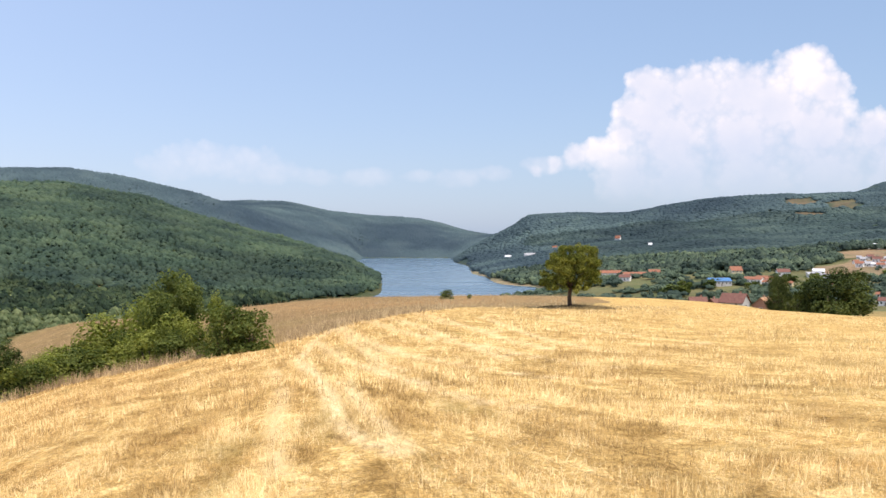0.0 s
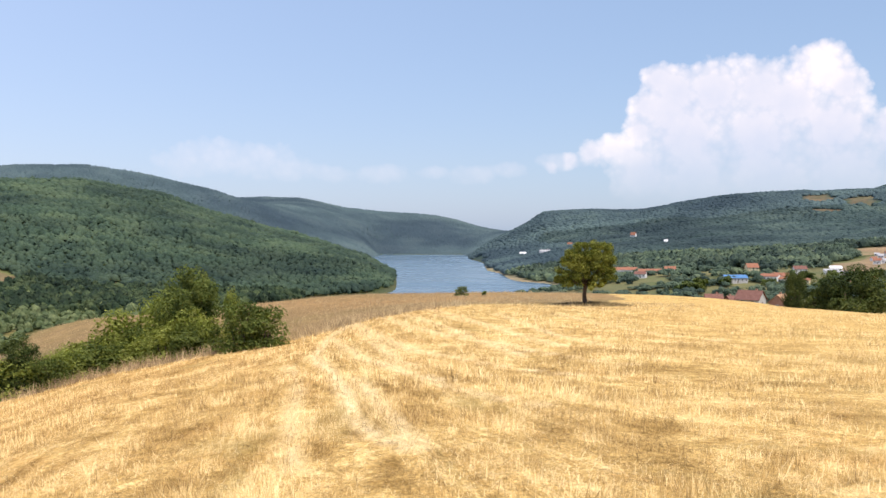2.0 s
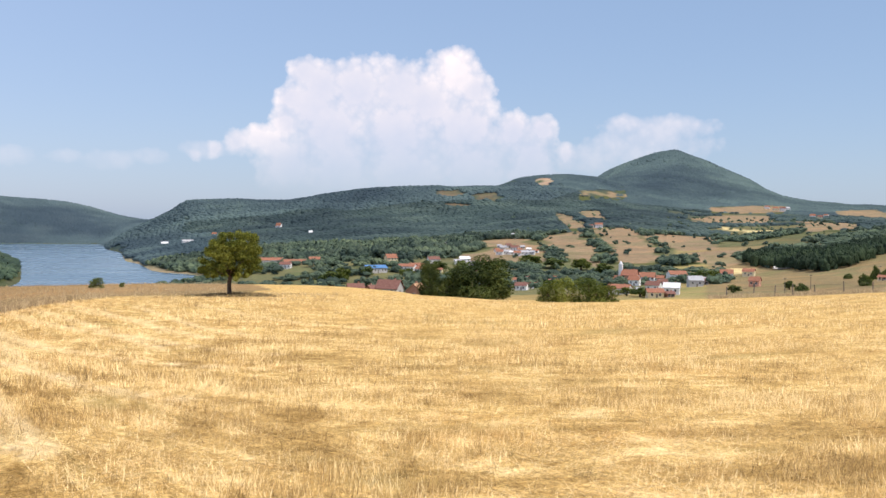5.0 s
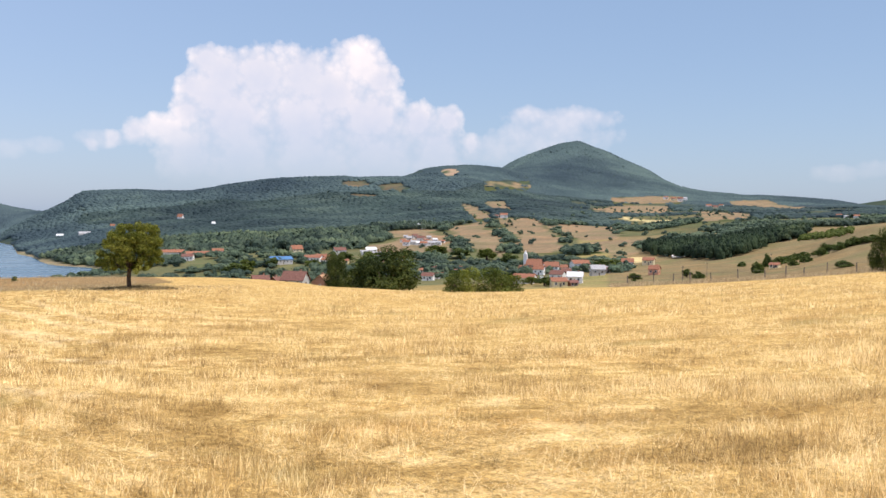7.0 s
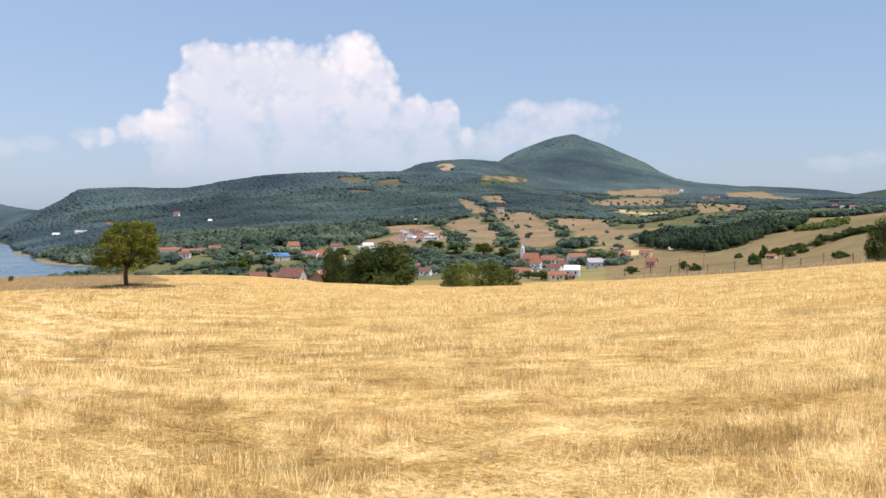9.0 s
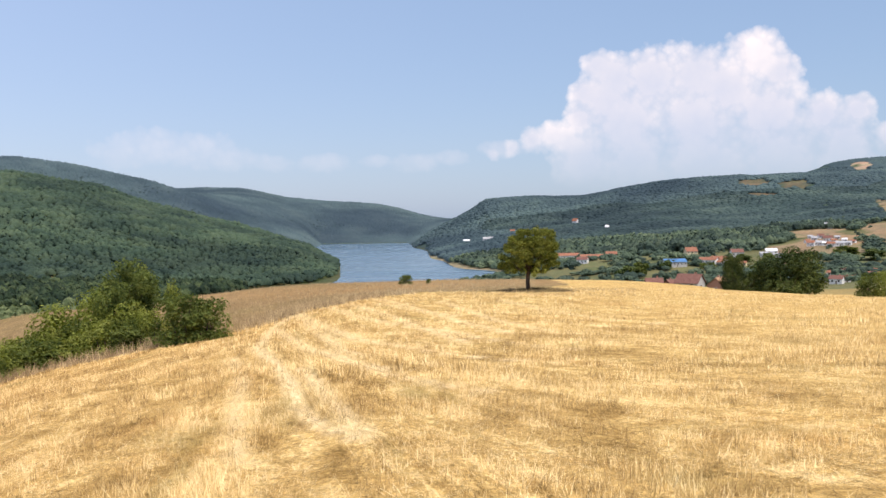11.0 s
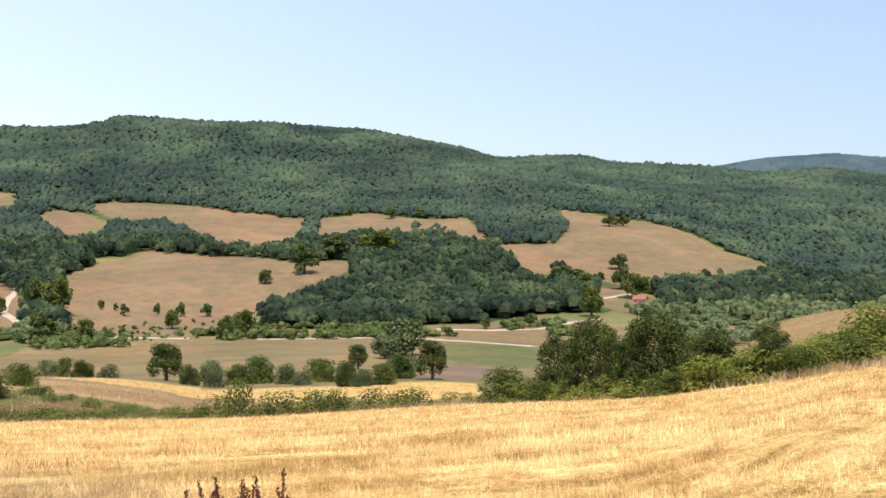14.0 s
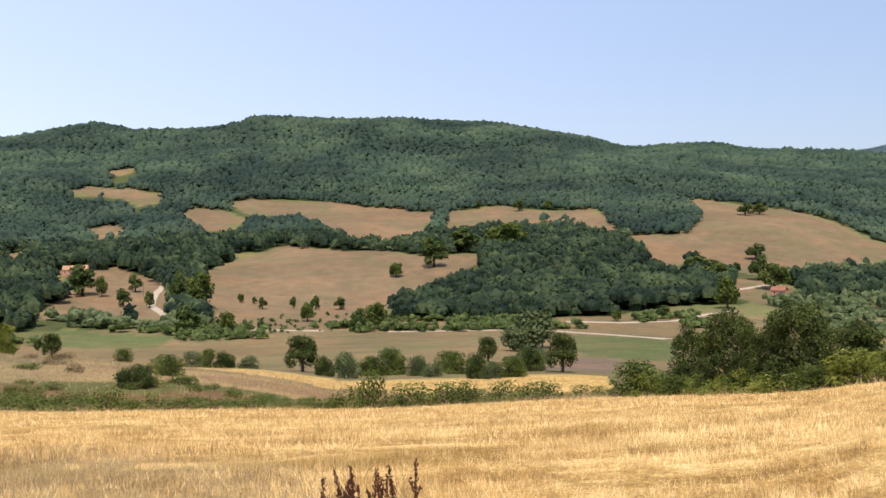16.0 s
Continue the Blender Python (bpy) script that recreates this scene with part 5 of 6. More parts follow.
MEADOW_BUSHES = [(26.8, 64.7, 2.9, 4.9), (24.6, 65.6, 1.3, 1.5), (32.5, 64.6, 1.6, 1.8), (33.5, 63.7, 1.8, 2.0), (34.8, 62.5, 1.8, 2.5), (36.5, 62.9, 1.3, 1.8), (69.9, 56.3, 3.4, 2.8)]
SHORE_BUSHES = [(0.3, 80.5, 0.8, 1.2), (2.3, 82.0, 0.4, 0.5)]
THIN_TREE = [(23.4, 66.0, 2.55, 1.75)]
VILLAGE_TREES = [(216, 766, 7.9, 11.6), (187, 735, 11.3, 13.9), (176, 734, 9.4, 18.5), (247, 755, 6.8, 14.4), (292, 798, 9.4, 15.3), (324, 823, 7.6, 12.7), (360, 828, 8.8, 21.6), (408, 853, 10.3, 22.5), (418, 822, 10.1, 22.0), (438, 803, 11.1, 21.8), (412, 714, 11.0, 17.7), (264, 434, 4.3, 9.1), (262, 418, 4.8, 10.0), (260, 408, 4.1, 7.5), (416, 585, 8.8, 13.0), (425, 580, 8.0, 11.3), (311, 407, 4.4, 8.1), (382, 390, 4.9, 6.2), (345, 405, 4.7, 6.5)]
SLOPE_TREES = [(339, 389, 3.9, 7.0), (419, 421, 7.6, 6.0), (376, 385, 6.2, 6.7), (431, 403, 3.8, 7.5), (457, 415, 4.8, 8.7), (462, 406, 4.8, 9.5), (467, 399, 4.9, 9.6), (466, 386, 4.0, 10.3), (350, 305, 3.1, 8.4), (420, 443, 3.1, 5.3), (414, 396, 3.7, 6.5)]


def plant_all():
    rg = np.random.default_rng(5)

    def row(rows, keys, label, group, category, grow=1.0, broad=1.0):
        for k, (x, y, h, w) in enumerate(rows):
            plant(keys[k % len(keys)], x, y, h * grow, w * grow * broad, rg.uniform(0, 6.28), label, group, category)
    row(HEDGE_TREES, ("hedge_tree_b", "hedge_tree_c"), "leafy green hedge tree at the edge of the straw field", "hedge along the straw field", "tree", 1.0, 1.05)
    row(HEDGE_LOW, ("bush_b", "bush_c", "bush_a", "bush_c"), "rounded green bush at the foot of the hedge trees", "hedge along the straw field", "bush")
    spots = sorted(HEDGE_LOW + HEDGE_BUSHES)
    row([((a[0] + b[0]) / 2, (a[1] + b[1]) / 2 - 0.4, rg.uniform(0.9, 1.5), rg.uniform(2.2, 3.0)) for a, b in zip(spots, spots[1:])], ("bush_c", "bush_b", "bush_a"), "dense low bush filling the field hedge", "hedge along the straw field", "bush")
    row(HEDGE_BUSHES, ("bush_a", "bush_c", "bush_a"), "light green bush in dry grass above the mown field", "bushes by the knoll", "bush", 1.06, 1.25)
    row(KNOLL_TREES, ("hedge_tree_d",), "bushy dark green tree rising out of the hedge", "bushes by the knoll", "tree")
    row(KNOLL_SAPLING, ("bush_c",), "thin light green sapling between two bushes", "bushes by the knoll", "bush")
    row(KNOLL_ROUND, ("bush_b",), "dense round dark green bush on the field edge", "bushes by the knoll", "bush")
    row(MEADOW_BUSHES, ("meadow_bush", "bush_b", "bush_b", "bush_c", "bush_b", "bush_b", "meadow_bush"), "dense green bush behind the straw field", "bushes behind the field", "bush", 1.08)
    row(THIN_TREE, ("hedge_tree_c",), "thin dark tree beside the dense bush", "bushes behind the field", "tree")
    row(SHORE_BUSHES, ("bush_b",), "small dark bush on the dry brow of the field", "bushes on the brow", "bush", 1.05)
    row([(x, y, h * rg.uniform(0.5, 1.5), w * rg.uniform(0.7, 1.3)) for x, y, h, w in EDGE_BUSHES + EDGE_BUSHES_B], ("shrub",), "low green shrub on the lower field edge", "shrubs on the field edge", "shrub", 1.2, 1.15)
    row(PASTURE_TREES, ("near_tree", "near_tree", "near_tree", "near_tree", "near_tree", "willow", "willow"), "single broadleaf tree standing in dry pasture", "pasture trees", "tree", 1.05)
    row(STRIP_BUSHES, ("willow_bush", "bush_b"), "grey-green bush in the strip between two valley fields", "bushes between the fields", "bush", 1.0)
    row(BANK_TREES, ("hedge_tree_a",), "broadleaf tree behind the dry bank", "trees behind the bank", "tree", 1.0)
    row(PASTURE_BUSHES, ("bush_b", "meadow_bush", "willow_bush"), "rounded green bush between the valley fields", "valley bushes", "bush", 1.0)
    row(VALLEY_TREES, ("tree_a", "tree_b", "tree_b"), "broadleaf tree on the dry valley slope", "valley trees", "tree", 1.0)
    row(FIELD_TREES, ("tree_b", "tree_a"), "broadleaf tree beside the brown hill fields", "hill field trees", "tree", 1.0)
    row(VILLAGE_TREES, ("tree_b", "tree_a"), "green garden tree near the village houses", "village trees", "tree", 1.0)
    row([(-r * math.sin(radians(a)), r * math.cos(radians(a)), rg.uniform(0.4, 0.95), rg.uniform(1.6, 3.8)) for a, r in zip(rg.uniform(53, 82, 40), rg.uniform(66, 92, 40))],
        ("shrub",), "scrubby shrub on the dry bank below the field", "shrubs on the bank", "shrub")
    row([(-r * math.sin(radians(a)), r * math.cos(radians(a)), rg.uniform(0.5, 1.2), rg.uniform(2.0, 4.4)) for a, r in zip(rg.uniform(68, 80, 16), rg.uniform(98, 138, 16))],
        ("dry_shrub", "dry_shrub", "shrub"), "withered reddish-brown shrub on the dry bank", "withered shrubs on the bank", "shrub")
    line = [Vector(p) for p in SLOPE_HEDGE]
    for a, b in zip(line, line[1:]):
        n = max(2, int((b - a).length / 6))
        row([(*a.lerp(b, (k + rg.uniform(-0.3, 0.3)) / n), rg.uniform(2.4, 5.0), rg.uniform(6, 11)) for k in range(n)], ("field_bush",), "dark hedge bush climbing the dry slope", "hedge on the slope", "bush")
    row(SLOPE_TREES, ("field_bush",), "dark bush on the dry grass slope", "slope bushes", "bush", 1.0)


plant_all()


def pasture_scrub():
    """Small bushes dotted over the brown slope above the valley road."""
    rg = np.random.default_rng(37)
    n = 130
    r, a = rg.uniform(445, 520, n), np.radians(rg.uniform(48, 66, n))
    x, y = -r * np.sin(a), r * np.cos(a)
    h = rg.uniform(1.0, 3.2, n)
    scatter("pasture_scrub", x, y, h, h * rg.uniform(1.0, 1.7, n), WOOD_LEAF, HALF, 37, "small bushes dotted over the brown slope")


pasture_scrub()


# crown tufts of the lone tree: place across, height, radius
TUFTS = [(-0.45, 3.50, 0.34), (0.05, 3.62, 0.34), (0.55, 3.60, 0.34), (1.05, 3.58, 0.34), (1.42, 3.42, 0.32), (-0.95, 3.12, 0.36), (-0.45, 3.05, 0.46), (0.15, 3.05, 0.5), (0.75, 3.05, 0.5),
         (1.3, 2.95, 0.42), (1.62, 2.7, 0.34), (-1.25, 2.65, 0.36), (-0.75, 2.5, 0.46), (-0.1, 2.45, 0.5), (0.6, 2.45, 0.5), (1.2, 2.4, 0.44), (1.6, 2.2, 0.34), (-1.6, 2.1, 0.32), (-1.15, 2.0, 0.38),
         (-0.55, 1.9, 0.4), (0.15, 1.9, 0.4), (0.85, 1.9, 0.4), (1.4, 1.85, 0.34), (-1.62, 1.72, 0.26), (1.78, 1.62, 0.22), (-1.0, 1.6, 0.28), (0.45, 1.55, 0.28), (1.15, 1.55, 0.26), (-1.45, 1.45, 0.24), (-0.85, 1.38, 0.26), (-0.3, 1.42, 0.26), (0.3, 1.36, 0.22), (0.95, 1.34, 0.22)]


def field_tree():
    """The lone tree on the brow: a short bare trunk, spreading limbs and a wide flat-topped crown in tiers of tufts."""
    x, y = 7.36, 55.0
    rg = np.random.default_rng(77)
    top = new("field_tree")
    lobes = []
    for cx, cz, q in TUFTS:
        deep = 1.7 * math.sqrt(max(0.05, 1 - (cx / 2.0) ** 2)) * (0.75 if cz > 3.3 else 1)
        for s in (-0.8, -0.25, 0.3, 0.85):
            d = deep * s + rg.uniform(-0.2, 0.2)
            lobes.append((cx + rg.uniform(-0.12, 0.12), d, cz + rg.uniform(-0.1, 0.1) - 0.12 * abs(d), q * rg.uniform(0.6, 1.0)))
    v, fc = tube([(0, 0, -0.2), (0.02, 0, 0.1), (-0.03, 0.02, 0.6), (0.02, 0, 1.2), (0.1, 0, 1.9)], [0.2, 0.15, 0.125, 0.12, 0.07], 10)
    link_mesh("trunk", v, fc, BARK, top, True)
    for k in range(0, len(lobes), 5):
        l = Vector(lobes[k][:3])
        st = Vector((0.02, 0, 1.05 + 0.04 * (k % 7)))
        v, fc = tube([st, st.lerp(l, 0.5) + Vector((0, 0, 0.12)), l], [0.055, 0.035, 0.012], 5)
        link_mesh("limb", v, fc, BARK, top, True)
    v, fc = leaf_cloud(rg, lobes, 30000, 0.048)
    link_mesh("crown", v, fc, LEAF_TREE, top)
    top.matrix_basis = Matrix.LocRotScale((x, y, z_at(x, y)), Euler((0, 0, radians(-7.7))), (0.93, 0.95, 0.98))
    tagged(top, "lone olive-green tree with a bare trunk on straw", "tree")


field_tree()
# ---------------------------------------------------------------- houses


def box(bm, x0, x1, y0, y1, z0, z1):
    v = [bm.verts.new((x, y, z)) for z in (z0, z1) for x, y in ((x0, y0), (x1, y0), (x1, y1), (x0, y1))]
    for f in ((3, 2, 1, 0), (4, 5, 6, 7), (0, 1, 5, 4), (1, 2, 6, 5), (2, 3, 7, 6), (3, 0, 4, 7)):
        bm.faces.new([v[i] for i in f])


def part(name, bm, mat, parent, label=""):
    me = bpy.data.meshes.new(name)
    bm.to_mesh(me)
    bm.free()
    me.materials.append(mat)
    ob = new(name, me)
    ob.parent = parent
    return tagged(ob, label)


def boxes_part(name, mat, parent, *dims):
    bm = bmesh.new()
    for d in dims:
        box(bm, *d)
    return part(name, bm, mat, parent)


def house(x, y, width, height, roof, wall, turn, label, group, tower=False, name="house", share=0.64):
    """A gabled house: the long side faces local -y; the roof has eaves and thickness."""
    h = new(name)
    w, d = width / 2, max(2.4, min(width * 0.38, 5.0))
    eave = height * share
    rise = height - eave
    bm = bmesh.new()
    base = -2.5
    v = [bm.verts.new(p) for p in ((-w, -d, base), (w, -d, base), (w, d, base), (-w, d, base), (-w, -d, eave), (w, -d, eave), (w, d, eave), (-w, d, eave), (-w, 0, eave + rise * 0.93), (w, 0, eave + rise * 0.93))]
    for f in ((0, 1, 5, 4), (1, 2, 6, 9, 5), (2, 3, 7, 6), (3, 0, 4, 8, 7), (4, 5, 9, 8), (6, 7, 8, 9), (3, 2, 1, 0)):
        bm.faces.new([v[i] for i in f])
    part("wall", bm, WALLS[wall], h)
    for s in (-1, 1):
        bm = bmesh.new()
        o, th = 0.45, 0.16
        drop = rise / d * o
        q = [(-w - o, s * (d + o), eave - drop), (w + o, s * (d + o), eave - drop), (w + o, 0, eave + rise), (-w - o, 0, eave + rise)]
        lo = [bm.verts.new(p) for p in q]
        hi = [bm.verts.new((p[0], p[1], p[2] + th)) for p in q]
        fs = [lo[::-1], hi] + [[lo[i], lo[(i + 1) % 4], hi[(i + 1) % 4], hi[i]] for i in range(4)]
        for f in fs:
            bm.faces.new(f if s < 0 else f[::-1])
        part("roof", bm, ROOFS[roof], h)
    boxes_part("chimney", WALLS["brick"], h, (w * 0.35, w * 0.35 + 0.6, 0.5, 1.1, eave, eave + rise + 0.7))
    rows = max(1, int(eave / 2.6))
    cols = max(2, int(width / 3.0))
    for r in range(rows):
        for c in range(cols):
            cx = -w + (c + 0.5) * width / cols
            cz = (r + 0.58) * eave / rows
            win = boxes_part("window", SHUTTER, h, (cx - 0.62, cx + 0.62, -d - 0.05, -d + 0.1, cz - 0.72, cz + 0.72))
            boxes_part("pane", WINDOW, win, (cx - 0.5, cx + 0.5, -d - 0.08, -d, cz - 0.6, cz + 0.6))
    if height > 5:
        for s in (-1, 1):
            win = boxes_part("window", SHUTTER, h, (s * w - 0.06, s * w + 0.06, -0.55, 0.55, eave * 0.5 - 0.6, eave * 0.5 + 0.6))
            boxes_part("pane", WINDOW, win, (s * w - 0.09, s * w + 0.09, -0.43, 0.43, eave * 0.5 - 0.5, eave * 0.5 + 0.5))
    boxes_part("door", POST, h, (w * 0.1 - 0.5, w * 0.1 + 0.5, -d - 0.06, -d + 0.05, 0.0, 2.0))
    if tower:
        boxes_part("tower", WALLS["white"], h, (-w - 2.6, -w - 0.02, -1.3, 1.3, base, height + 3.4), (-w - 2.8, -w + 0.18, -1.5, 1.5, height + 3.4, height + 3.7))
        bm = bmesh.new()
        bmesh.ops.create_cone(bm, segments=8, cap_ends=True, radius1=1.4, radius2=0.1, depth=2.6, matrix=Matrix.Translation((-w - 1.3, 0, height + 5.0)))
        part("spire", bm, ROOFS["white"], h)
    h.matrix_basis = pose(x, y, z_at(x, y), 0, 0, turn)
    return tagged(h, label, "church" if tower else "house", group)


NEAR_HOUSES = [(100, 325, 7.4, 4.0, "brown", "grey"), (111, 327, 7.1, 3.6, "tan", "brick"), (89, 331, 5.0, 2.6, "brown", "brick"), (95, 332, 2.9, 1.9, "brown", "brick")]
VALLEY_HOUSES = [(262, 849, 10.2, 9.3, "orange", "cream"), (227, 781, 18.7, 6.5, "blue", "grey"), (261, 795, 15.1, 5.7, "orange", "white"), (268, 790, 9.0, 4.1, "orange", "white"), (308, 859, 11.0, 7.3, "brown", "white"), (337, 861, 11.1, 4.5, "grey", "white"), (345, 858, 8.9, 4.0, "grey", "white"), (307, 629, 12.5, 3.8, "orange", "white"), (316, 625, 10.9, 3.4, "orange", "white")]
HAMLET_HOUSES = [(431, 980, 7.7, 5.9, "orange", "white"), (439, 981, 7.7, 5.2, "grey", "white"), (466, 1017, 9.3, 6.8, "brown", "white"), (453, 962, 8.9, 5.2, "grey", "white"), (444, 962, 7.6, 5.2, "orange", "white"), (570, 1278, 8.3, 6.8, "grey", "white"), (581, 1274, 10.0, 7.7, "white", "white"), (590, 1270, 7.5, 5.1, "grey", "white"), (443, 1156, 5.9, 4.5, "grey", "white"), (462, 961, 6.4, 4.5, "grey", "white"), (446, 1024, 5.3, 4.1, "orange", "white"), (464, 1047, 6.2, 4.9, "grey", "white"), (487, 1081, 6.4, 5.8, "brown", "white"), (466, 1003, 5.3, 4.0, "orange", "white"), (481, 1010, 5.3, 4.1, "white", "white"), (477, 981, 5.2, 3.3, "orange", "white"), (502, 1072, 5.6, 4.3, "grey", "white"), (444, 977, 5.1, 3.9, "white", "white"), (484, 1103, 5.0, 3.7, "grey", "white")]
CHURCH_VILLAGE = [(363, 593, 11.6, 9.3, "orange", "coral"), (339, 569, 4.8, 5.7, "orange", "white"), (372, 583, 10.0, 7.6, "orange", "white"), (273, 456, 12.7, 4.9, "orange", "white"), (305, 472, 8.8, 5.2, "brown", "white"), (281, 418, 8.6, 5.4, "white", "white"), (427, 629, 14.6, 6.5, "orange", "white"), (353, 500, 9.6, 6.0, "grey", "grey"), (261, 403, 8.6, 4.1, "orange", "cream"), (341, 551, 7.8, 5.9, "orange", "white"), (448, 595, 9.9, 6.5, "orange", "white"), (470, 597, 9.3, 5.2, "orange", "cream"), (357, 448, 6.3, 5.0, "orange", "coral"), (408, 404, 5.8, 2.6, "orange", "cream"), (254, 543, 7.9, 4.4, "brown", "white"), (261, 570, 4.5, 3.4, "grey", "white"), (275, 576, 5.3, 3.5, "orange", "white"), (324, 492, 6.0, 5.4, "brown", "white"), (405, 643, 5.5, 4.6, "orange", "white"), (428, 621, 5.5, 4.2, "brown", "white"), (401, 612, 6.2, 4.5, "orange", "white"), (381, 529, 4.7, 3.6, "brown", "grey"), (284, 484, 4.0, 3.4, "brown", "white"), (284, 454, 3.5, 2.9, "grey", "white"), (267, 399, 4.3, 2.6, "brown", "brick")]
FAR_HOUSES = [(1863, 2254, 14.3, 11.0, "orange", "cream"), (1878, 2241, 16.1, 12.8, "brown", "white"), (1878, 2309, 12.7, 9.3, "orange", "white"), (1919, 2269, 12.8, 11.2, "grey", "white"), (1510, 1703, 11.3, 10.0, "orange", "white"), (1465, 1631, 10.9, 9.7, "brown", "cream"), (1660, 1826, 10.7, 7.8, "orange", "white"), (1141, 1006, 7.8, 5.0, "orange", "white"), (1097, 954, 6.6, 3.8, "grey", "white"), (1083, 925, 7.4, 4.7, "orange", "white"), (1117, 935, 8.5, 4.8, "brown", "white"), (1137, 935, 6.7, 3.9, "orange", "white"), (787, 1385, 12.4, 7.8, "orange", "white"), (773, 1385, 6.6, 5.8, "brown", "white")]
LAKESIDE_HOUSES = [(174, 1006, 31.8, 6.5, "orange", "white"), (188, 931, 23.5, 5.4, "orange", "cream"), (210, 941, 10.7, 6.0, "orange", "white"), (170, 884, 10.0, 5.7, "brown", "white"), (385, 2085, 15.8, 14.7, "orange", "white"), (372, 1701, 8.6, 7.6, "white", "white"), (143, 2079, 18.8, 8.2, "white", "white"), (177, 1935, 29.8, 8.9, "grey", "white"), (252, 2137, 13.6, 8.3, "orange", "white"), (132, 1452, 7.5, 7.6, "grey", "white"), (121, 1456, 9.4, 5.7, "white", "white")]
VILLAGE_FRINGE = [(305, 659, 6.1, 3.8, "orange", "white"), (317, 666, 7.0, 4.3, "brown", "white"), (328, 663, 6.6, 4.1, "orange", "white"), (336, 663, 6.2, 3.8, "orange", "cream"), (347, 671, 5.4, 3.4, "grey", "white"), (270, 796, 13.0, 7, "orange", "white"), (262, 801, 8.0, 5.0, "brown", "white"), (315, 882, 8.9, 5.5, "brown", "white"), (351, 886, 10.2, 6.3, "white", "white"), (336, 867, 6.7, 4.2, "grey", "white"), (434, 1148, 13.2, 7, "grey", "white"), (448, 1145, 10.3, 6.4, "brown", "white"), (438, 621, 6.3, 3.9, "grey", "grey"), (409, 571, 5.9, 3.7, "grey", "white"), (439, 599, 4.4, 3.4, "brown", "white"), (270, 601, 4.7, 3.4, "orange", "white"), (286, 589, 4.7, 3.4, "orange", "brick"), (289, 791, 6.0, 3.7, "orange", "cream"), (321, 777, 5.0, 3.4, "brown", "white"), (355, 817, 5.3, 3.4, "orange", "white")]
LEFT_HOUSES = [(-692, 211, 16.3, 6.9, "tan", "coral"), (-321, 507, 7.8, 5.5, "orange", "coral")]
POND = [(248, 728), (263, 752), (272, 757), (272, 737), (259, 697), (243, 667), (235, 666), (241, 701)]

ROOF_WORDS = {"orange": "orange clay tiled roof", "brown": "dark brown tiled roof", "tan": "faded tan tiled roof", "grey": "grey sheet roof", "blue": "bright blue sheet roof", "white": "white sheet roof"}
WALL_WORDS = {"white": "white rendered", "cream": "cream yellow", "brick": "bare brick", "coral": "coral painted", "grey": "grey rendered"}


def settle(rows, group, seed, spread=25):
    rg = random.Random(seed)
    for k, (x, y, w, h, roof, wall) in enumerate(rows):
        turn = math.degrees(math.atan2(-x, y)) + (rg.uniform(-spread, spread) if spread < 90 else (-24, 72, 10, 50)[k])
        tower = group == "village by the church" and k == 0
        house(x, y, w, h, roof, wall, turn, f"{WALL_WORDS[wall]} {'church with tower and' if tower else 'house with'} {ROOF_WORDS[roof]}", group, tower, "church" if tower else "house", 0.5 if spread == 90 else 0.64)


settle([(x, y, w * 1.1, h + 1.5, a, b) for x, y, w, h, a, b in NEAR_HOUSES], "houses below the field", 1, 90)
settle(VALLEY_HOUSES, "houses in the valley", 2)
settle(VILLAGE_FRINGE, "houses on the village edge", 8)
settle(HAMLET_HOUSES, "hamlet on the slope", 3)
settle([(x, y, w * 0.92, h * 1.12, a, b) for x, y, w, h, a, b in CHURCH_VILLAGE], "village by the church", 4)
settle(FAR_HOUSES, "farmhouses on the hill", 5)
settle([(x, y, w * (0.72 if y > 1400 else 1), h * 1.1, a, b) for x, y, w, h, a, b in LAKESIDE_HOUSES], "houses above the lake", 6)
settle(LEFT_HOUSES, "houses in the side valley", 7)

link_mesh("reservoir_inlet", [(x, y, z_at(x, y) + 0.6) for x, y in POND], [tuple(range(len(POND)))], WATER)
tagged(bpy.data.objects["reservoir_inlet"], "narrow blue inlet of water beyond the houses", "water", kind="structure")


def plastic_tunnel(x, y, length):
    """A low white plastic growing tunnel: hoops under a sheet."""
    t = new("plastic_tunnel")
    verts, faces = [], []
    for k in range(9):
        u = length * (k / 8 - 0.5)
        for s in range(9):
            a = math.pi * s / 8
            verts.append((u, -2.2 * math.cos(a), 2.2 * math.sin(a) * (1 + 0.05 * math.sin(4 * k))))
        if k:
            o = 9 * k
            faces += [(o - 9 + s, o + s, o + s + 1, o - 8 + s) for s in range(8)]
    link_mesh("tarpaulin", verts, faces, ROOFS["white"], t, True)
    for k in (0, 4, 8):
        v, f = tube([(length * (k / 8 - 0.5), -2.25 * math.cos(math.pi * s / 8), 2.25 * math.sin(math.pi * s / 8)) for s in range(9)], [0.05] * 9, 5)
        link_mesh("hoop", v, f, POST, t)
    t.matrix_basis = pose(x, y, z_at(x, y), 0, 0, math.degrees(math.atan2(-x, y)) + 12)
    tagged(t, "low white plastic growing tunnel by the pines", "tunnel")


plastic_tunnel(549, 653, 16)
# ---------------------------------------------------------------- fence, poles


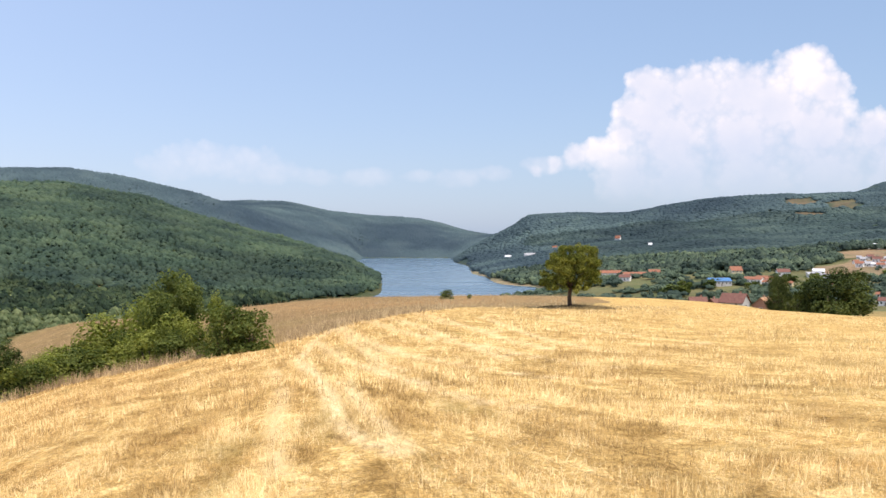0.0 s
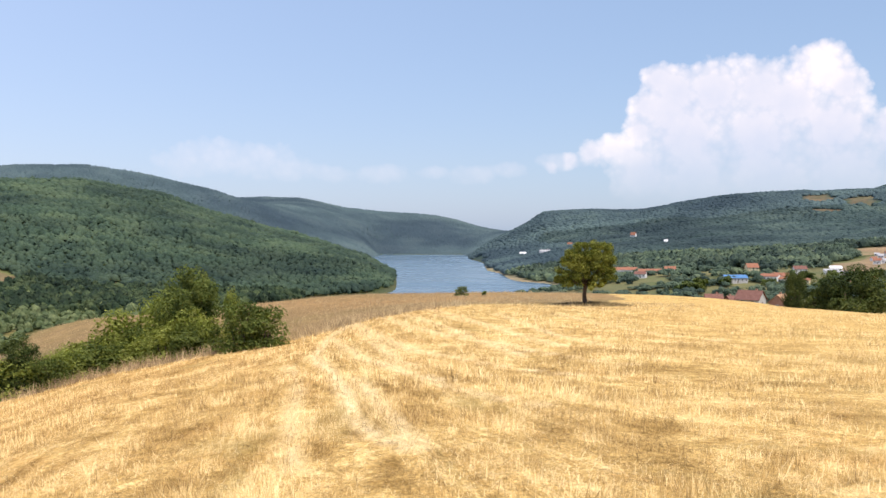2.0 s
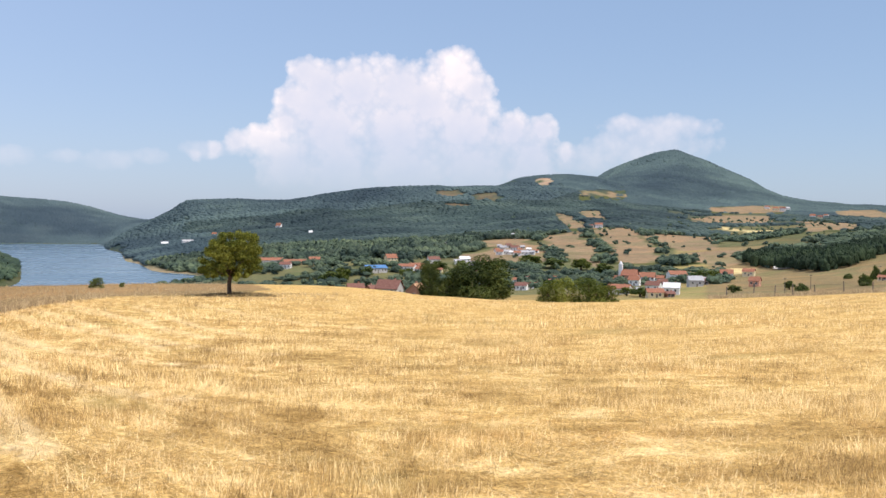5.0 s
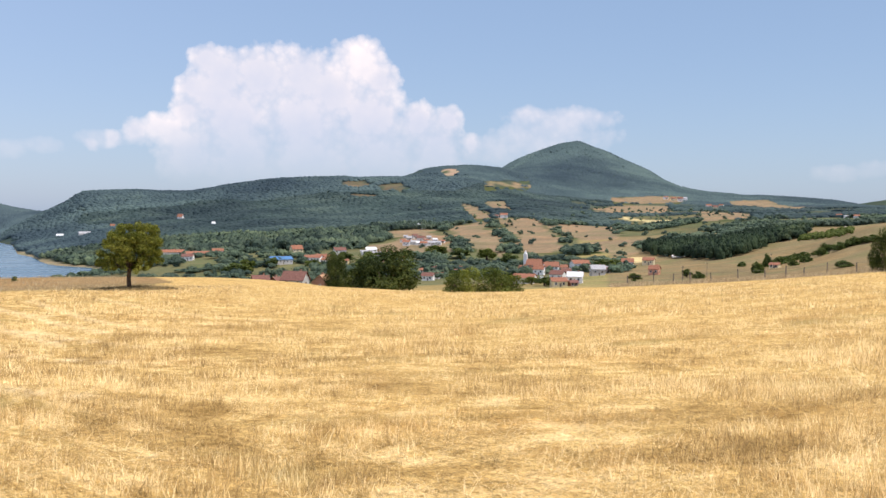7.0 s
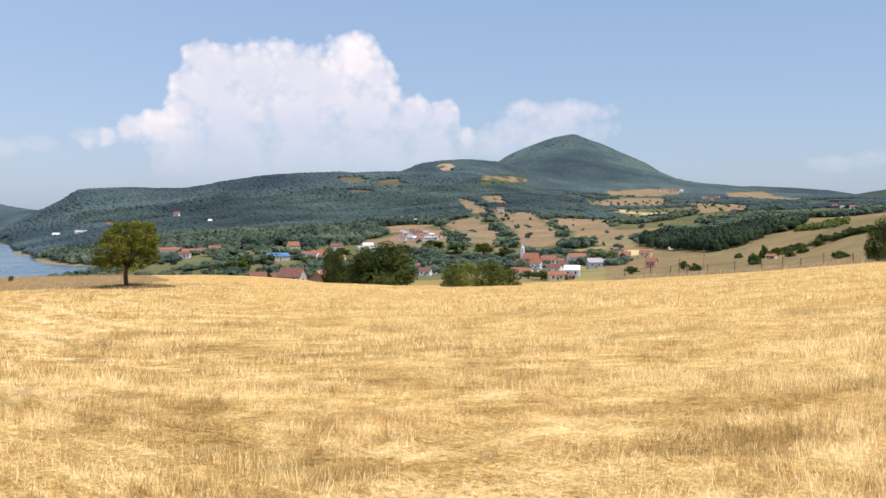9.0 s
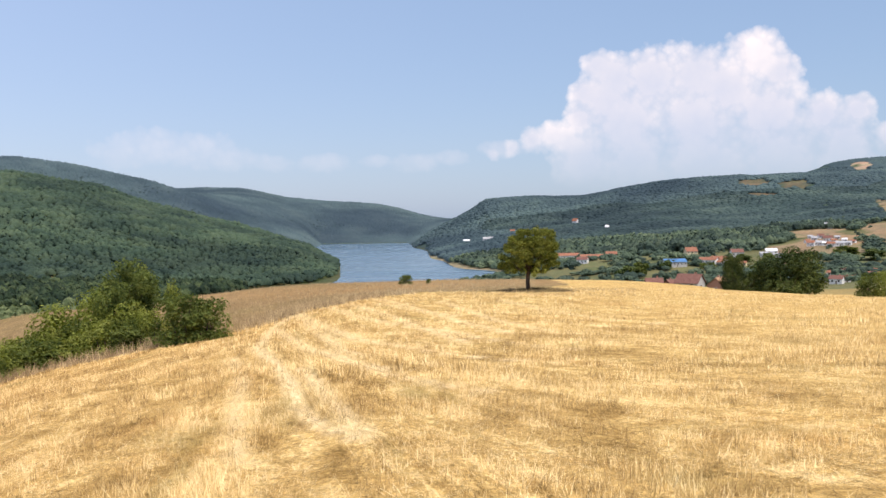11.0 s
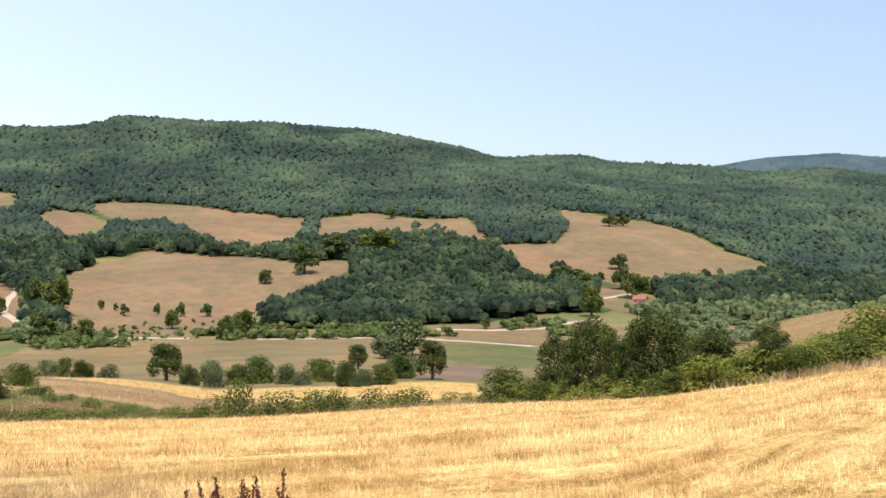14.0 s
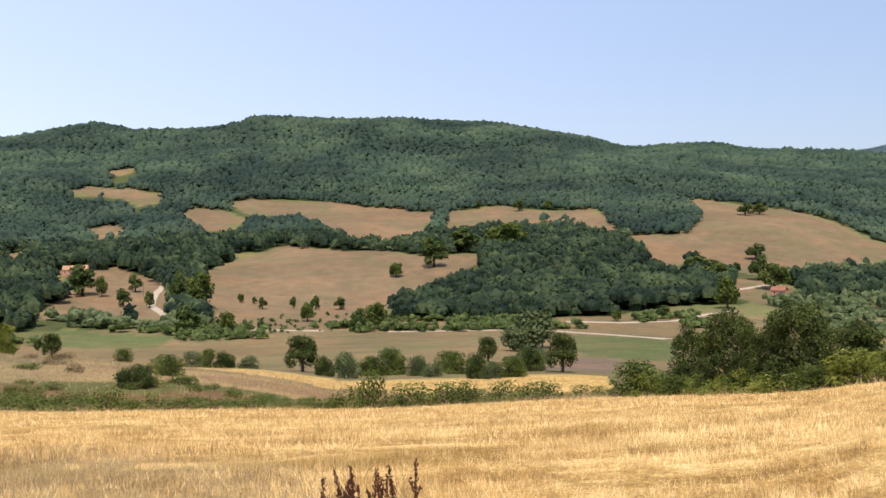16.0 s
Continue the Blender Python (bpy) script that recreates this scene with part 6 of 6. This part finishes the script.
def fence():
    f = new("wire_fence")
    spots = []
    for k in range(12):
        a = radians(-37.0 - 1.25 * k + 0.25 * math.sin(5 * k))
        r = 91 + 1.2 * math.sin(2.3 * k)
        spots.append(Vector((-r * math.sin(a), r * math.cos(a), 0)))
    for k, p in enumerate(spots):
        z = z_at(p.x, p.y)
        v, fc = tube([(p.x, p.y, z - 0.2), (p.x + 0.04 * math.sin(k), p.y, z + 0.55), (p.x + 0.08 * math.sin(k), p.y, z + 1.05 + 0.15 * math.sin(3 * k))], [0.06, 0.055, 0.05], 6)
        link_mesh("post", v, fc, POST, f)
        p.z = z
    for hgt in (0.45, 0.9):
        v, fc = tube([(p.x, p.y, p.z + hgt) for p in spots], [0.008] * len(spots), 4)
        link_mesh("wire", v, fc, POST, f)
    tagged(f, "wire fence with leaning grey wooden posts", "fence")


fence()


def utility_pole(x, y, h):
    p = new("utility_pole")
    v, fc = tube([(0, 0, -0.5), (0, 0, h * 0.5), (0, 0, h)], [0.16, 0.14, 0.11], 8)
    link_mesh("pole", v, fc, POST, p)
    boxes_part("crossarm", POST, p, (-0.8, 0.8, -0.06, 0.06, h - 0.8, h - 0.65))
    for s in (-0.7, 0.0, 0.7):
        boxes_part("insulator", WALLS["white"], p, (s - 0.06, s + 0.06, -0.06, 0.06, h - 0.65, h - 0.4))
    p.matrix_basis = pose(x, y, z_at(x, y), 0, 0, math.degrees(math.atan2(-x, y)))
    tagged(p, "grey wooden utility pole on a dry slope", "pole", "utility poles")


for x, y, h in ((-473, 278, 9), (-560, 210, 9), (309, 366, 8), (418, 417, 8), (350, 395, 8)):
    utility_pole(x, y, h)

# ---------------------------------------------------------------- dock plants close by


def dock_plant(seed, az, r, h):
    rg = random.Random(seed)
    d = new("dock_plant")
    tip = Vector((rg.uniform(-0.05, 0.05), rg.uniform(-0.05, 0.05), h))
    v, fc = tube([(0, 0, -0.03), (0, 0, h * 0.5), tip], [0.006, 0.005, 0.002], 5)
    link_mesh("stem", v, fc, DOCK, d)
    lines = [(Vector((0, 0, h * 0.5)), tip)]
    for k in range(5):
        st = Vector((0, 0, h * (0.50 + 0.07 * k)))
        a = rg.uniform(0, 6.28)
        e = st + Vector((0.045 * math.cos(a), 0.045 * math.sin(a), rg.uniform(0.08, 0.15))) * (1 - 0.08 * k)
        v, fc = tube([st, st.lerp(e, 0.5) + Vector((0, 0, -0.01)), e], [0.004, 0.003, 0.0015], 4)
        link_mesh("branch", v, fc, DOCK, d)
        lines.append((st, e))
    for a, b in lines:
        verts, faces = [], []
        for k in range(int((b - a).length * 380)):
            c = a.lerp(b, rg.uniform(0.15, 1)) + Vector((rg.gauss(0, 0.006), rg.gauss(0, 0.006), rg.gauss(0, 0.006)))
            s = rg.uniform(0.003, 0.006)
            o = len(verts)
            verts += [tuple(c + Vector(q) * s) for q in ((1, 0, 0), (-0.5, 0.87, 0), (-0.5, -0.87, 0), (0, 0, 1.5), (0, 0, -1))]
            faces += [(o, o + 1, o + 3), (o + 1, o + 2, o + 3), (o + 2, o, o + 3), (o + 1, o, o + 4), (o + 2, o + 1, o + 4), (o, o + 2, o + 4)]
        link_mesh("seed_head", verts, faces, DOCK, d)
    x, y = -r * math.sin(radians(az)), r * math.cos(radians(az))
    d.matrix_basis = pose(x, y, z_at(x, y), 0, 0, rg.uniform(0, 360))
    tagged(d, "dried reddish-brown dock plant with dense seed heads", "plant", "dock plants")


for k, (az, r, h) in enumerate([(59.56, 4.57, 0.70), (58.99, 4.86, 0.61), (58.18, 5.48, 0.59), (57.81, 4.86, 0.67), (57.39, 4.62, 0.74), (56.53, 4.58, 0.75), (56.19, 5.20, 0.62), (55.69, 4.55, 0.71), (55.09, 4.91, 0.69), (53.98, 4.66, 0.77)]):
    dock_plant(k, az, r, h)

# ---------------------------------------------------------------- stubble and dry grass


def blades(name, x, y, height, wide, lean, mat, seed, label):
    """Upright and lying blades, two triangles each, on the ground at x, y."""
    rg = np.random.default_rng(seed)
    n = len(x)
    z = ground_z(x, y) - 0.01
    t, l = rg.uniform(0, 2 * np.pi, n), rg.uniform(0, 2 * np.pi, n)
    ux, uy = np.cos(t) * wide, np.sin(t) * wide
    tipx, tipy = np.cos(l) * lean * height, np.sin(l) * lean * height
    up = height * np.sqrt(np.clip(1 - np.minimum(lean, 0.99) ** 2, 0.02, 1))
    turn = np.where(-np.sin(t) * x + np.cos(t) * y > 0, 1.0, -1.0)
    ux, uy = ux * turn, uy * turn
    p = np.stack([np.stack([x - ux, y - uy, z], 1), np.stack([x + ux, y + uy, z], 1), np.stack([x + tipx, y + tipy, z + up], 1)], 1).reshape(-1, 3)
    f = np.arange(3 * n).reshape(-1, 3)
    ob = link_mesh(name, p, f, mat, smooth=True)
    face = np.stack([np.sin(t), -np.cos(t), np.zeros(n)], 1) * turn[:, None]
    soft = np.repeat(face * 0.5 + np.array([0, 0, 1.0]), 3, 0)
    u, v = mowing(x, y)
    ob.data.uv_layers.new(name="mowing").data.foreach_set("uv", np.repeat(np.stack([u, v], 1), 3, 0).astype(np.float32).ravel())
    ob.data.normals_split_custom_set_from_vertices((soft / np.linalg.norm(soft, axis=1)[:, None]).tolist())
    return tagged(ob, label, "grass", kind="stuff")


def fan(rg, count, r0, r1, az0=-55.0, az1=83.0, power=1.0):
    r = r0 + (r1 - r0) * rg.random(count) ** power
    a = np.radians(rg.uniform(az0, az1, count))
    return -r * np.sin(a), r * np.cos(a), r


def build_stubble():
    rg = np.random.default_rng(3)
    X, Y, H, W, L = [], [], [], [], []
    for tufts, each, spread, r0, r1, wide, tall in ((30000, 7, 0.05, 3.5, 11, 0.0024, 0.085), (26000, 8, 0.09, 11, 25, 0.0042, 0.10), (26000, 6, 0.16, 25, 62, 0.009, 0.115)):
        x, y, r = fan(rg, tufts, r0, r1)
        u, v = mowing(x, y)
        patch = 0.8 * lattice(u / 2.2, v / 0.6, 61) + 0.7 * lattice(x / 1.0, y / 1.0, 62)
        k = inside(CORN, x, y) & (patch > rg.uniform(-1.7, 0.6, tufts))
        x, y, r, patch = [np.repeat(q[k], each) for q in (x, y, r, patch)]
        size = np.repeat(rg.uniform(0.6, 1.4, k.sum()), each)
        n = len(x)
        dx, dy = rg.normal(0, spread, n), rg.normal(0, spread, n)
        x, y = x + dx, y + dy
        k = wheeled(x, y) < rg.uniform(0.1, 1.2, n)
        x, y, patch, size = x[k], y[k], patch[k], size[k]
        n = len(x)
        lying = rg.random(n) < np.clip(0.40 - 0.35 * patch, 0.1, 0.9)
        X.append(x), Y.append(y)
        H.append(tall * size * rg.uniform(0.6, 1.3, n) * (1 + 0.45 * np.clip(patch, -1, 1)) * np.where(lying, 1.5, 1))
        W.append(1.3 * wide * rg.uniform(0.6, 1.3, n))
        L.append(np.where(lying, 0.97, rg.uniform(0.05, 0.65, n)))
    x, y, r = fan(rg, 16000, 0.35, 3.6, -180, 180)
    k = inside(CORN, x, y)
    x, y = x[k], y[k]
    n = len(x)
    X.append(x), Y.append(y), H.append(rg.uniform(0.05, 0.15, n)), W.append(rg.uniform(0.0018, 0.0034, n)), L.append(np.where(rg.random(n) < 0.5, 0.98, rg.uniform(0.05, 0.6, n)))
    # long loose straws lying flat, in drifts
    for count, r0, r1, wide in ((105000, 3.5, 11, 0.0026), (42000, 11, 24, 0.0050)):
        x, y, r = fan(rg, count, r0, r1)
        k = inside(CORN, x, y) & (lattice(x / 0.9, y / 0.5, 71) + 0.6 * lattice(x / 3, y / 2, 72) > rg.uniform(-1.1, 0.6, count))
        x, y = x[k], y[k]
        n = len(x)
        X.append(x), Y.append(y), H.append(rg.uniform(0.12, 0.34, n)), W.append(wide * rg.uniform(0.7, 1.3, n)), L.append(rg.uniform(0.95, 0.985, n))
    blades("stubble", *[np.concatenate(q) for q in (X, Y, H, W, L)], STRAW, 4, "golden cut straw stubble with loose straw")
    X, Y, H, W, L = [], [], [], [], []
    # rank dry grass: by the hedge, on the brow and close by where the field is weedy
    for count, az0, az1, r0, r1, wide, tall, inner in ((44000, -8, 30, 28, 95, 0.013, 0.22, False), (58000, 44, 83, 3.5, 15, 0.0032, 0.15, True), (9000, -52, -36, 86, 95, 0.02, 0.45, None), (9000, 26, 83, 54, 72, 0.014, 0.35, None), (15000, 44, 83, 72, 135, 0.03, 0.4, None), (3500, -14, -2, 49, 64, 0.012, 0.12, None)):
        x, y, r = fan(rg, count, r0, r1, az0, az1)
        k = np.ones(count, bool) if inner is None else (inside(CORN, x, y) == inner)
        if inner:
            k &= r < weed_reach(x, y) + rg.normal(-0.4, 1.1, count)
        k &= lattice(x / 1.5, y / 1.5, 63) > rg.uniform(-1.3, 0.5, count)
        x, y = x[k], y[k]
        n = len(x)
        X.append(x), Y.append(y), H.append(tall * rg.uniform(0.4, 1.4, n)), W.append(wide * rg.uniform(0.6, 1.3, n)), L.append(rg.uniform(0.1, 0.8, n))
    foot = [(-66, 3), (-64, 11), (-47, 34.5), (-33, 43), (-25.5, 37), (-14.4, 32), (-8, 31), (-5.6, 33), (-4.1, 41.6), (0.5, 53.7)]
    for (ax, ay), (bx, by) in zip(foot, foot[1:]):
        long = math.hypot(bx - ax, by - ay)
        n = int(long * 260)
        t, d = rg.random(n), rg.normal(0, 0.5, n) * rg.uniform(0.4, 1.3, n)
        x, y = ax + (bx - ax) * t - (by - ay) / long * d, ay + (by - ay) * t + (bx - ax) / long * d
        k = lattice(x / 0.9, y / 0.9, 64) > rg.uniform(-1.2, 0.6, n)
        x, y = x[k], y[k]
        n = len(x)
        X.append(x), Y.append(y), H.append(rg.uniform(0.12, 0.5, n)), W.append(rg.uniform(0.008, 0.016, n)), L.append(rg.uniform(0.05, 0.6, n))
    blades("dry_grass", *[np.concatenate(q) for q in (X, Y, H, W, L)], DRY, 5, "tall brown dry grass at the field margin")


build_stubble()


def rank_grass():
    """The dark unmown ring of weeds under the lone tree."""
    rg = np.random.default_rng(9)
    n = 3600
    t, q = rg.uniform(0, 2 * np.pi, n), np.sqrt(rg.random(n)) * rg.uniform(0.7, 1.15, n)
    x, y = 7.8 + 2.2 * q * np.cos(t), 55.0 + 2.6 * q * np.sin(t)
    blades("rank_grass", x, y, rg.uniform(0.1, 0.3, n) * (1.15 - 0.6 * q), rg.uniform(0.012, 0.022, n), rg.uniform(0.1, 0.7, n), RANK, 6, "dark brown unmown grass under the lone tree")


rank_grass()
